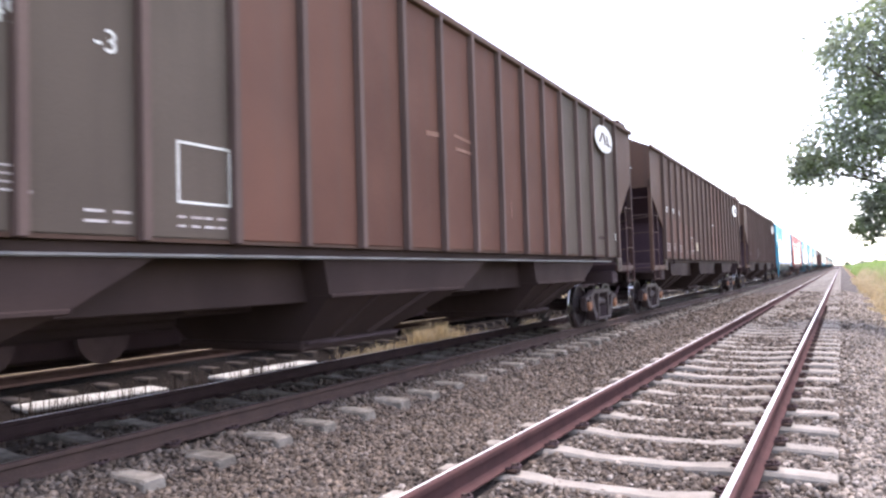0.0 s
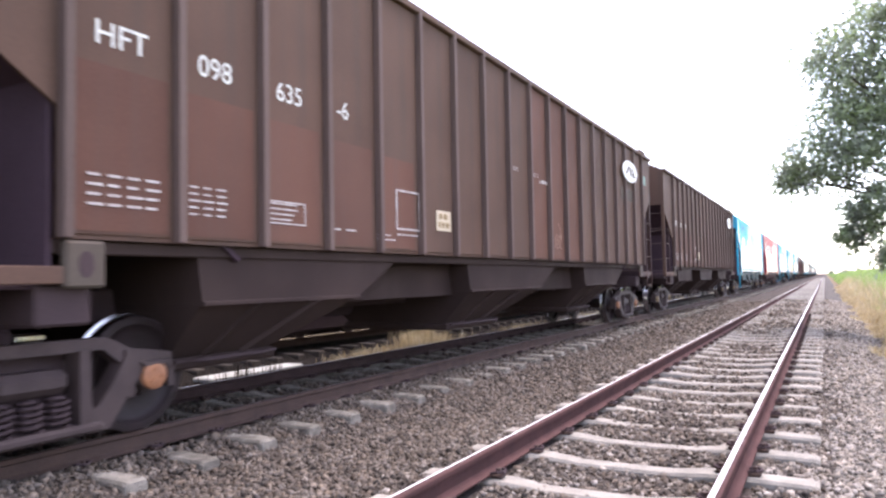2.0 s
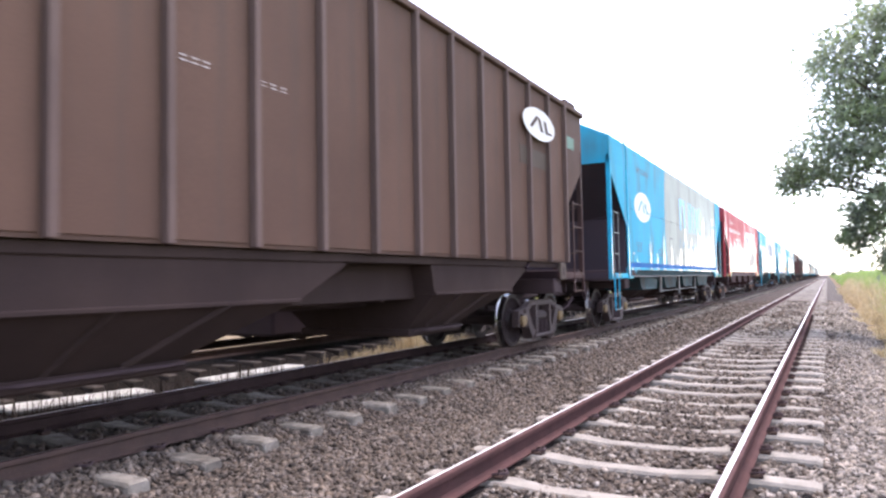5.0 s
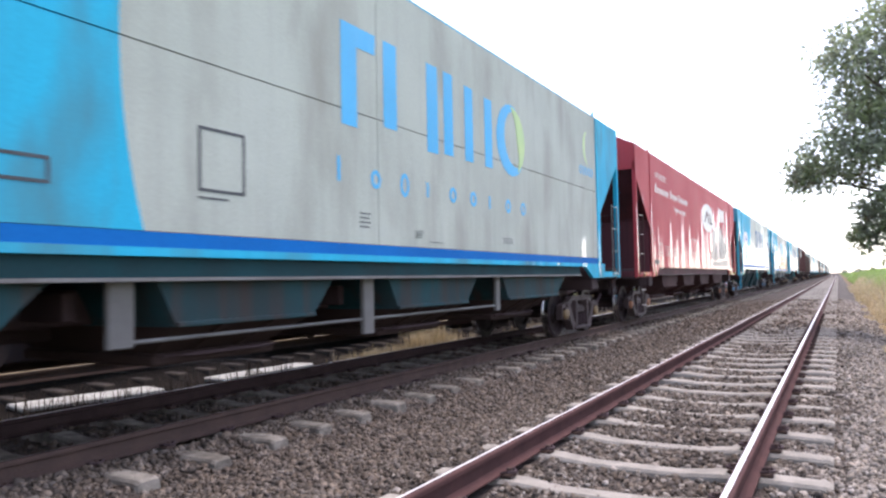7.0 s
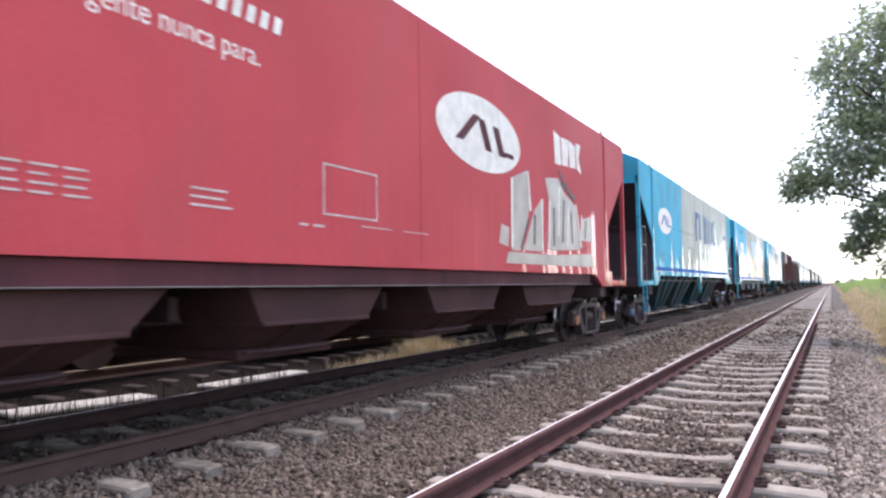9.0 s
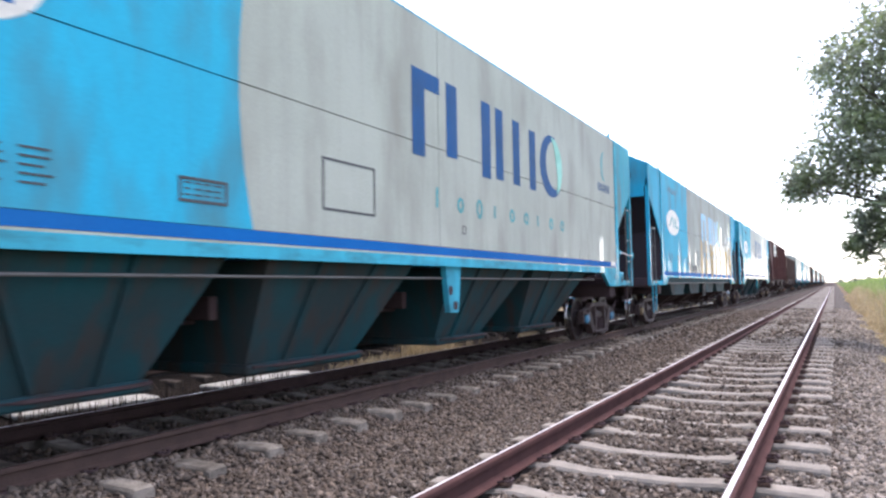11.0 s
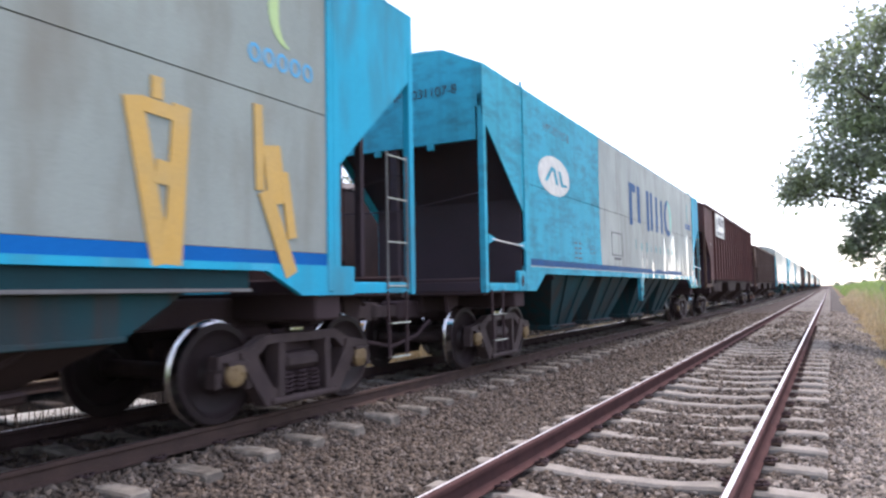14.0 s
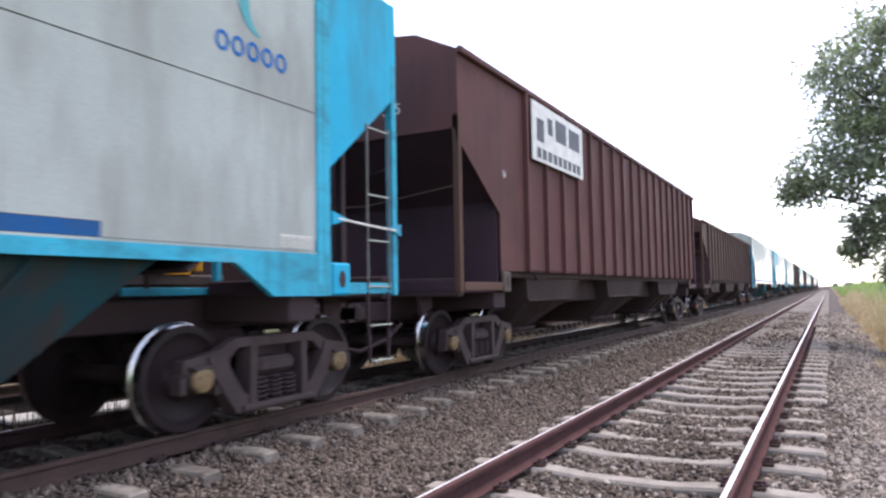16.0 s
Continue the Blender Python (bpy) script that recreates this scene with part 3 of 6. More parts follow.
def ballast():
    xs, ys, ss = [], [], []
    for x0, x1, y0, y1, count, lo, hi in ((-4.98, 0.95, 2.6, 9, 46000, 0.020, 0.044), (-4.75, 0.95, -6, 2.6, 24000, 0.035, 0.06), (-7.5, -4.75, -6, 1.5, 5000, 0.04, 0.07), (-4.98, 0.95, 9, 18, 22000, 0.028, 0.052), (-4.75, 1.0, 18, 42, 16000, 0.045, 0.08),
                                          (-7.5, -4.75, 1.5, 16, 11000, 0.03, 0.06), (-7.5, -4.75, 16, 40, 4000, 0.045, 0.08)):
        xs.append(rng.uniform(x0, x1, count))
        ys.append(rng.uniform(y0, y1, count))
        ss.append(lo + (hi - lo) * rng.random(count) ** 1.8)
    x, y, s = np.concatenate(xs), np.concatenate(ys), np.concatenate(ss)
    # keep the rails free, and most of the sleepers' tops
    free = np.ones(len(x), bool)
    for c, half, first, step in ((NEAR_TRACK, 1.265, 5.22, 0.735), (TRAIN_TRACK, 1.50, 3.40, 0.66)):
        for side in (-1, 1):
            free &= np.abs(x - c - side * HALF) > 0.085 + s * 0.5
        d = np.abs((y - first + step / 2) % step - step / 2)
        on = (np.abs(x - c) < half + 0.02) & (d < 0.088 + s * 0.2)
        free &= ~(on & (rng.random(len(x)) > np.where((x > -5.0) & (x < -4.66), 0.85, np.where((x > -4.66) & (x < -4.2), 0.30, 0.10))))
    x, y, s = x[free], y[free], s[free]
    z = ground_height(x, y) + s * rng.uniform(-0.05, 0.45, len(x))
    spots = np.stack([x, y, z], 1)
    shoulder = rng.random(len(x)) < np.interp(x + rng.normal(0, 0.12, len(x)) + 0.12 * np.sin(y * 1.3), [-3.0, -2.4, -0.3, 0.15], [0.0, 0.14, 0.18, 1.0])
    scatter_stones("ballast_stones", "loose grey-brown crushed ballast stones between the tracks", spots[~shoulder], s[~shoulder], STONE)
    scatter_stones("shoulder_stones", "paler ballast stones on the outer shoulder", spots[shoulder], s[shoulder], STONE_PALE)


def blades(name, label, x, y, z, height, width, mat, lean=0.35):
    """Grass blades: bent strips of two quads, one joined mesh."""
    n = len(x)
    a = rng.uniform(0, 2 * np.pi, n)
    d = np.stack([np.cos(a), np.sin(a)], 1)
    side = np.stack([-d[:, 1], d[:, 0]], 1)
    bend = height * rng.uniform(0.05, lean, n)
    v = np.zeros((n, 6, 3))
    for i, (k, up, w) in enumerate(((0.0, 0.0, 1.0), (0.3, 0.6, 0.75), (1.0, 1.0, 0.12))):
        c = np.stack([x, y], 1) + d * (bend * k)[:, None]
        for j, sg in enumerate((-1, 1)):
            v[:, i * 2 + j, :2] = c + side * (sg * width * w / 2)[:, None]
            v[:, i * 2 + j, 2] = z + height * up
    f = (np.array([(0, 1, 3, 2), (2, 3, 5, 4)])[None] + (np.arange(n) * 6)[:, None, None]).reshape(-1, 4)
    return stuff_mesh(name, v.reshape(-1, 3), f, mat, None, label, "grass")


def grass():
    # dry verge beside the ballast
    n = 23000
    y = 7 + 80 * rng.random(n) ** 1.7
    x = 1.02 + np.abs(rng.normal(0, 0.6, n)) + 0.16 * np.sin(y * 1.1) + 0.14 * np.sin(y * 2.7) + 0.1 * np.sin(y * 0.37)
    h = rng.uniform(0.18, 0.62, n) * np.clip((x - 0.85) * 1.2, 0.3, 1.2)
    blades("dry_grass", "dry straw-coloured grass on the verge of the ballast", x, y, ground_height(x, y) - 0.02, h, rng.uniform(0.008, 0.02, n) + y * 0.0003, DRYGRASS, 0.6)
    # green bank
    n = 42000
    y = 8 + 150 * rng.random(n) ** 1.8
    x = 1.5 + 7 * rng.random(n) ** 1.6 * (0.4 + y / 60)
    h = rng.uniform(0.3, 0.85, n) * np.clip((x - 1.2) * 0.9, 0.35, 1.0)
    blades("green_grass", "tall bright green grass on the bank", x, y, ground_height(x, y) - 0.02, h, rng.uniform(0.012, 0.028, n) + y * 0.0004, GREENGRASS, 0.5)
    # dry tufts beyond the train
    n = 3200
    y = 6 + 60 * rng.random(n) ** 1.6
    x = -8.35 + rng.normal(0, 0.28, n) + 0.2 * np.sin(y * 0.8)
    keep = (np.sin(y * 0.9 + 0.6) + np.sin(y * 2.3) * 0.5 > -0.55) & (y > 11.5)
    x, y = x[keep], y[keep]
    h = rng.uniform(0.06, 0.24, len(x))
    blades("dry_grass_tufts", "dry yellow grass tufts between the train and the siding", x, y, ground_height(x, y) - 0.02, h, rng.uniform(0.01, 0.02, len(x)), DRYGRASS, 0.6)
    n = 1500
    c = rng.choice(6, n, p=(0.1, 0.12, 0.13, 0.3, 0.25, 0.1))
    tall = np.array((0.16, 0.2, 0.22, 0.42, 0.5, 0.3))[c]
    y = np.array((11.6, 12.4, 13.2, 14.2, 15.0, 15.9))[c] + rng.normal(0, 0.22, n)
    x = -8.6 + rng.normal(0, 0.2, n)
    blades("dry_grass_clumps", "tall golden dry grass clumps beyond the train", x, y, ground_height(x, y) - 0.02, tall * rng.uniform(0.4, 1.15, n), rng.uniform(0.008, 0.016, n), DRYGRASS, 0.6)
    n = 330
    clump = rng.choice([4.9, 5.35, 5.6, 6.0, 6.35, 6.6, 7.05, 7.3, 7.5, 8.2, 8.6, 8.75, 9.4], n)
    y, x = clump + rng.normal(0, 0.09, n), -8.45 + rng.normal(0, 0.12, n)
    blades("weeds", "thin dark dead weeds beside the concrete slabs", x, y, ground_height(x, y) - 0.02, rng.uniform(0.08, 0.5, n) ** 1.2, rng.uniform(0.008, 0.018, n), TWIG, 0.6)
    n = 16000
    y, x = 26 + 90 * rng.random(n) ** 1.5, -14.5 - 16 * rng.random(n)
    blades("far_dry_grass", "dry grass beyond the siding", x, y, ground_height(x, y) - 0.02, rng.uniform(0.1, 0.35, n), rng.uniform(0.02, 0.05, n), DRYGRASS, 0.6)


# ---- train ----
LENGTH, HALF_W, ROOF = 19.20, 1.44, 4.55
WHEEL_R, AXLE_Z, WHEELBASE = 0.47, 0.47, 1.92


def travelled(t):
    """Metres that the train has gone, counted from the eighth second; it gathers speed slowly."""
    u = t - 8
    return 9.926 * u + 0.0675 * u * u - 0.00066 * u ** 3


def wheelset_shape(cap):
    s = Shape()
    s.lathe([(-HALF - 0.24, 0.0), (-HALF - 0.24, 0.085), (-HALF - 0.25, 0.09), (-HALF, 0.09), (0, 0.082), (HALF, 0.09), (HALF + 0.2, 0.09)], BOGIE, 14)
    for sd in (-1, 1):
        prof = [(-0.075, 0.10), (-0.075, 0.15), (-0.035, 0.19), (-0.02, 0.36), (-0.07, 0.395), (-0.075, 0.495), (-0.045, 0.497), (-0.035, WHEEL_R + 0.004), (0.06, WHEEL_R - 0.006),
                (0.068, 0.455), (0.068, 0.40), (0.035, 0.375), (0.015, 0.33), (0.01, 0.20), (0.07, 0.16), (0.075, 0.10)]
        mats = [WHEEL] * 15
        mats[5] = mats[6] = mats[7] = TREAD
        s.lathe([((HALF + x) * sd, r) for x, r in prof], WHEEL, 40, mats)
        s.lathe([((HALF + 0.14) * sd, 0.11), ((HALF + 0.18) * sd, 0.125), ((HALF + 0.25) * sd, 0.125), ((HALF + 0.255) * sd, 0.112)], BOGIE, 18)
        s.lathe([((HALF + 0.25) * sd, 0.112), ((HALF + 0.295) * sd, 0.112), ((HALF + 0.31) * sd, 0.09), ((HALF + 0.312) * sd, 0.055), ((HALF + 0.315) * sd, 0.0)], cap, 18)
        for k in range(3):
            a = k * 2.094
            s.box((HALF + 0.312) * sd - 0.012, (HALF + 0.312) * sd + 0.012, 0.055 * math.cos(a) - 0.014, 0.055 * math.cos(a) + 0.014, 0.055 * math.sin(a) - 0.014, 0.055 * math.sin(a) + 0.014, cap)
    return s


def side_frame_shape():
    """The cast side frame of a bogie with its two window openings and pedestal jaws."""
    s = Shape()
    h = WHEELBASE / 2
    x0, x1 = -0.06, 0.06
    top = [(-h - 0.20, 0.50), (-h - 0.19, 0.64), (-h + 0.20, 0.70), (-0.55, 0.80), (0.55, 0.80), (h - 0.20, 0.70), (h + 0.19, 0.64), (h + 0.20, 0.50),
           (h + 0.13, 0.50), (h + 0.12, 0.585), (h - 0.12, 0.585), (h - 0.13, 0.48), (h - 0.22, 0.54), (0.52, 0.71), (-0.52, 0.71), (-h + 0.22, 0.54), (-h + 0.13, 0.48), (-h + 0.12, 0.585), (-h - 0.12, 0.585), (-h - 0.13, 0.50)]
    s.plate(top, x0, x1, BOGIE)
    for sg in (-1, 1):
        s.plate([(sg * q, z) for q, z in ((0.90, 0.66), (0.84, 0.50), (0.56, 0.12), (0.32, 0.12), (0.32, 0.19), (0.40, 0.27), (0.47, 0.30), (0.60, 0.47), (0.70, 0.64), (0.70, 0.69))], x0 - 0.02, x1 + 0.022, BOGIE)
        s.plate([(sg * q, z) for q, z in ((0.31, 0.72), (0.40, 0.72), (0.41, 0.30), (0.41, 0.15), (0.32, 0.15))], x0 - 0.03, x1 + 0.035, BOGIE)
        s.plate([(sg * (h + 0.15), 0.52), (sg * (h + 0.22), 0.52), (sg * (h + 0.22), 0.36), (sg * (h + 0.16), 0.36)], x0, x1, BOGIE)
        s.plate([(sg * (h - 0.15), 0.52), (sg * (h - 0.23), 0.52), (sg * (h - 0.22), 0.32), (sg * (h - 0.16), 0.32)], x0, x1, BOGIE)
        s.plate([(sg * (h - 0.14), 0.585), (sg * (h + 0.14), 0.585), (sg * (h + 0.10), 0.55), (sg * (h - 0.10), 0.55)], x0 - 0.05, x1 + 0.05, BOGIE)
    s.cbox(x0 - 0.06, x1 + 0.06, -0.50, 0.50, 0.12, 0.19, BOGIE, 0.02)
    return s


def bolster_shape():
    s = Shape()
    s.cbox(-HALF - 0.27, HALF + 0.27, -0.27, 0.27, 0.43, 0.60, BOGIE, 0.05)
    s.cbox(-0.30, 0.30, -0.30, 0.30, 0.70, 0.86, FRAME, 0.03)
    for sd in (-1, 1):
        # backing plate added so that it looks dark behind the springs
        s.cbox(*sorted((sd * (HALF + 0.02), sd * (HALF + 0.09))), -0.36, 0.36, 0.17, 0.72, FRAME, 0.02)
        s.cbox(sd * 0.55 - 0.06, sd * 0.55 + 0.06, -1.02, 1.02, 0.40, 0.50, FRAME, 0.02)
        for e in (-1, 1):
            s.cbox(sd * HALF - 0.05, sd * HALF + 0.05, e * 0.43 - 0.03, e * 0.43 + 0.03, 0.33, 0.62, RAIL_RUST, 0.015)
    return s


def spring_shape():
    """A coil spring of the bogie."""
    return Shape().tube([(0.075 * math.cos(i * 0.9), 0.075 * math.sin(i * 0.9), 0.19 + i * 0.0062) for i in range(36)], 0.017, FRAME, 5)


SPINNING = []


def bogie(wagon, y, cap, capname, spin):
    """A two-axle bogie: bolster, side frames, springs and turning wheelsets."""
    b = part("bogie", shared("bolster", bolster_shape), wagon, at=(0, y, 0))
    for sd in (-1, 1):
        part("side_frame", shared("side_frame", side_frame_shape), b, at=(sd * (HALF + 0.20), 0, 0))
        for k in (-0.2, 0.0, 0.2):
            part("spring", shared("spring", spring_shape), b, at=(sd * (HALF + 0.20), k, 0))
        part("side_bearing", shared("side_bearing", lambda: Shape().cbox(-0.05, 0.05, -0.10, 0.10, 0.80, 0.86, TREAD, 0.015)), b, "worn bright steel", at=(sd * (HALF + 0.1), 0.05, 0))
    for e in (-1, 1):
        w = part("wheelset", shared(("wheelset", capname), lambda: wheelset_shape(cap), True), b, capname + " axle caps", at=(0, e * WHEELBASE / 2, AXLE_Z))
        if spin:
            SPINNING.append((w, e * WHEELBASE / 2, random.Random(len(SPINNING)).uniform(0, 360)))
    return b


def coupler_shape():
    """Draft gear and knuckle coupler reaching half-way to the next wagon."""
    return Shape().plate([(-1.0, 0.80), (-0.84, 0.80), (-0.84, 0.84), (-0.2, 0.84), (-0.2, 1.0), (-0.84, 1.0), (-0.84, 1.05), (-1.0, 1.05)], -0.12, 0.12, BOGIE)


def couplers(wg):
    """At each end the draft gear, the coupler, its knuckle and an air hose."""
    for y, turn in ((0, 0), (LENGTH, 180)):
        at = pose(0, y, 0, 0, 0, turn)
        part("draft_gear", shared("draft_gear", lambda: Shape().cbox(-0.16, 0.16, -0.35, 0.9, 0.78, 1.06, FRAME, 0.03)), wg, at=at)
        c = part("coupler", shared("coupler", coupler_shape), wg, at=at)
        part("knuckle", shared("knuckle", lambda: Shape().cbox(-0.17, 0.0, -1.12, -0.98, 0.80, 1.04, BOGIE, 0.04)), c)
        part("air_hose", shared("air_hose", lambda: Shape().tube([(0.45, 0.05, 0.75), (0.45, -0.35, 0.55), (0.3, -0.75, 0.42), (0.05, -1.05, 0.5)], 0.03, FRAME, 6)), wg, at=at)
        for x in (-0.7, 0.7):
            part("brake_bracket", shared("brake_bracket", lambda: Shape().plate([(0.1, 1.2), (0.5, 1.2), (0.42, 0.72), (0.22, 0.66)], -0.03, 0.03, FRAME)), wg, at=at @ Matrix.Translation((x, 0, 0)))


def underframe(wg, z, centres):
    """Centre sill, end sills, bolster beams, cross bearers, air tank and brake pipe under the body."""
    w = HALF_W
    part("centre_sill", shared("centre_sill", lambda: Shape().cbox(-0.25, 0.25, 0.2, LENGTH - 0.2, 0.86, 1.16, FRAME, 0.02)), wg)
    for y in (0.03, LENGTH - 0.23):
        part("end_sill", shared(("end_sill", z), lambda: Shape().cbox(-w + 0.06, w - 0.06, 0, 0.2, z - 0.28, z - 0.02, FRAME, 0.02)), wg, at=(0, y, 0))
    for y in centres:
        part("bolster_beam", shared("bolster_beam", lambda: Shape().cbox(-w + 0.08, w - 0.08, -0.2, 0.2, 0.92, 1.2, FRAME, 0.02)), wg, at=(0, y, 0))
    for y in (6.3, 9.6, 12.7):
        part("cross_bearer", shared("cross_bearer", lambda: Shape().cbox(-0.8, 0.8, -0.05, 0.05, 0.92, 1.14, FRAME, 0.01)), wg, at=(0, y, 0))
    part("air_tank", shared("air_tank", lambda: Shape().tube([(-0.55, 3.4, 0.82), (-0.55, 7.2, 0.82)], 0.13, FRAME, 12)), wg)
    part("brake_pipe", shared("brake_pipe", lambda: Shape().tube([(-0.7, 1.0, 0.98), (-0.7, LENGTH - 1, 0.98)], 0.025, FRAME, 5)), wg)


def hopper_shape(top, bay, mat, low, knee=None, lower=None, inset=0.16):
    """A discharge hopper under the body: sloping sheets with ribs and a gate frame; knee: the height of a flange above which the side is upright."""
    s = Shape()
    w = HALF_W - inset
    y0, y1, b0, b1 = bay
    if knee:
        k = (top - knee) / (top - low)
        c0, c1 = y0 + (b0 - y0) * k, y1 + (b1 - y1) * k
        s.add([(-w, y0, top), (w, y0, top), (w, y1, top), (-w, y1, top), (-w, c0, knee), (w, c0, knee), (w, c1, knee), (-w, c1, knee)],
              [(0, 1, 5, 4), (1, 2, 6, 5), (2, 3, 7, 6), (3, 0, 4, 7), (3, 2, 1, 0)], mat)
        s.cbox(-w - 0.03, w + 0.03, c0, c1, knee - 0.03, knee + 0.015, mat, 0.01)
        y0, y1, top, mat = c0, c1, knee, lower or mat
    s.add([(-w, y0, top), (w, y0, top), (w, y1, top), (-w, y1, top), (-0.85, b0, low), (0.85, b0, low), (0.85, b1, low), (-0.85, b1, low)],
          [(0, 1, 5, 4), (1, 2, 6, 5), (2, 3, 7, 6), (3, 0, 4, 7), (4, 5, 6, 7), (3, 2, 1, 0)], mat)
    s.cbox(-0.92, 0.92, b0 - 0.05, b1 + 0.05, low - 0.10, low, mat, 0.02)
    for k in (0.3, 0.68):
        s.tube([(w + 0.012, y0 + (y1 - y0) * k, top), (0.862, b0 + (b1 - b0) * k, low)], 0.035, mat, 4)
    return s.tube([(0.95, b0, low - 0.02), (1.02, b0 + 0.25, low - 0.02), (1.02, b1 - 0.25, low - 0.02), (0.95, b1, low - 0.02)], 0.02, FRAME, 5)


def ladder(wg, y0, y1, zs, x, mat, stile=0.022, rung=None):
    """A ladder: two stiles and its rungs."""
    st = shared(("stile", mat.name, stile, zs[0], zs[-1]), lambda: Shape().cbox(-0.012, 0.012, -stile, stile, zs[0] - 0.04, zs[-1] + 0.04, mat, 0.004))
    one = part("ladder", st, wg, at=(x, y0, 0))
    part("stile", st, one, at=(0, y1 - y0, 0))
    for z in zs:
        part("rung", shared(("rung", mat.name, round(y1 - y0, 2)), lambda: Shape().tube([(0, 0, 0), (0, y1 - y0, 0)], 0.010, rung or mat, 5)), one, at=(0, 0, z))


def wavy(yb, amount):
    return lambda z: yb + amount * ((z - 2.9) / 1.6) ** 2 - 0.1 * amount * (z - 2.9)


def lettering(wagon, text, y, z, height, mat, x=HALF_W, end=False, stretch=1.0, name="lettering"):
    """Painted characters on the side, or on the leading end, as thin flat letters."""
    cu = bpy.data.curves.new(name, "FONT")
    cu.body, cu.size, cu.extrude = text, height * 1.38, 0.0015
    tmp = bpy.data.objects.new(name, cu)
    me = bpy.data.meshes.new_from_object(tmp)
    bpy.data.objects.remove(tmp)
    me.materials.clear()
    me.materials.append(mat)
    turn = Matrix(((1, 0, 0, 0), (0, 0, -1, 0), (0, 1, 0, 0), (0, 0, 0, 1))) if end else Matrix(((0, 0, 1, 0), (1, 0, 0, 0), (0, 1, 0, 0), (0, 0, 0, 1)))
    me.transform(turn @ Matrix.Diagonal((stretch, 1, 1, 1)))
    return part(name, me, wagon, at=(x, y, z))


def decal(wagon, name, outlines, mat, label="", x=HALF_W, depth=0.004):
    """Flat painted shapes on the side, each outline in (y, z)."""
    if len(outlines) <= 12:
        for o in outlines:
            ob = part(name, Shape().plate(o, x - 0.003, x + depth, mat), wagon, label)
        return ob
    s = Shape()
    for o in outlines:
        s.plate(o, x - 0.003, x + depth, mat)
    return tagged(part(name, s, wagon, label), kind="stuff")


def rect(y0, y1, z0, z1):
    return [(y0, z0), (y1, z0), (y1, z1), (y0, z1)]


def oval(y, z, a, b, n=36, a0=0.0, a1=2 * math.pi):
    return [(y + a * math.cos(a0 + (a1 - a0) * i / n), z + b * math.sin(a0 + (a1 - a0) * i / n)) for i in range(n)]


def box_outline(y0, y1, z0, z1, w=0.025):
    return [rect(y0, y1, z0, z0 + w), rect(y0, y1, z1 - w, z1), rect(y0, y0 + w, z0 + w, z1 - w), rect(y1 - w, y1, z0 + w, z1 - w)]


def lines(y0, y1, z0, z1, rows, seed=1, cols=1):
    """Bars in place of small writing that cannot be read."""
    r, out = random.Random(seed), []
    for i in range(rows):
        z = z1 - (z1 - z0) * (i + 0.2) / rows
        for c in range(cols):
            a = y0 + (y1 - y0) * c / cols
            b = a + (y1 - y0) / cols * r.uniform(0.55, 0.85)
            out.append(rect(a, b, z - (z1 - z0) / rows * 0.28, z))
    return out


def ring(y, z, a, b, w, a0, a1, n=20, w2=None):
    """A crescent or ring piece between two angles."""
    w2 = w if w2 is None else w2
    ts = [a0 + (a1 - a0) * i / n for i in range(n + 1)]
    ws = [w2 + (w - w2) * math.sin(math.pi * i / n) for i in range(n + 1)]
    outer = [(y + a * math.cos(t), z + b * math.sin(t)) for t in ts]
    inner = [(y + (a - k) * math.cos(t), z + (b - k) * math.sin(t)) for t, k in zip(ts, ws)]
    return outer + inner[::-1]


def oval_logo(wagon, y, z, a, b, ink, ground_mat=WHITE, marks=True, x=HALF_W):
    """A pale oval badge with slanting plain bars."""
    decal(wagon, "oval_badge", [oval(y, z, a, b)], ground_mat, "pale oval badge with slanted bars", x=x)
    if marks:
        k = a * 0.16
        bars = [[(y - a * 0.62, z - b * 0.35), (y - a * 0.62 + k, z - b * 0.35), (y - a * 0.22 + k, z + b * 0.45), (y - a * 0.22, z + b * 0.45)],
                [(y - a * 0.12, z + b * 0.4), (y - a * 0.12 + k, z + b * 0.4), (y + a * 0.06 + k, z - b * 0.4), (y + a * 0.06, z - b * 0.4)],
                [(y + a * 0.24, z + b * 0.35), (y + a * 0.24 + k, z + b * 0.35), (y + a * 0.4 + k, z - b * 0.42), (y + a * 0.4, z - b * 0.42)],
                [(y + a * 0.55, z - b * 0.25), (y + a * 0.8, z - b * 0.25), (y + a * 0.8, z - b * 0.38), (y + a * 0.52, z - b * 0.38)]]
        decal(wagon, "badge_bar", bars, ink, depth=0.008, x=x)


def roof_shape(top, mat, y0=0.045, y1=LENGTH - 0.045):
    s = Shape()
    w = HALF_W
    s.across([(-w, top - 0.03), (w, top - 0.03), (w, top), (w * 0.55, top + 0.31), (w * 0.3, top + 0.35), (-w * 0.3, top + 0.35), (-w * 0.55, top + 0.31), (-w, top)], y0, y1, mat)
    for k in range(5):
        s.cbox(-0.38, 0.38, 2.2 + k * 3.4, 3.4 + k * 3.4, top + 0.34, top + 0.40, mat, 0.02)
    return s


def far_side_shape(top, bottom, front, rear, mat):
    (fy, fz0, fz1), (ry, rz0, rz1) = front, rear
    return Shape().plate([(0, top), (0, fz1), (fy, fz0), (fy, bottom), (ry, bottom), (ry, rz0), (LENGTH, rz1), (LENGTH, top)], -HALF_W, -HALF_W + 0.03, mat)


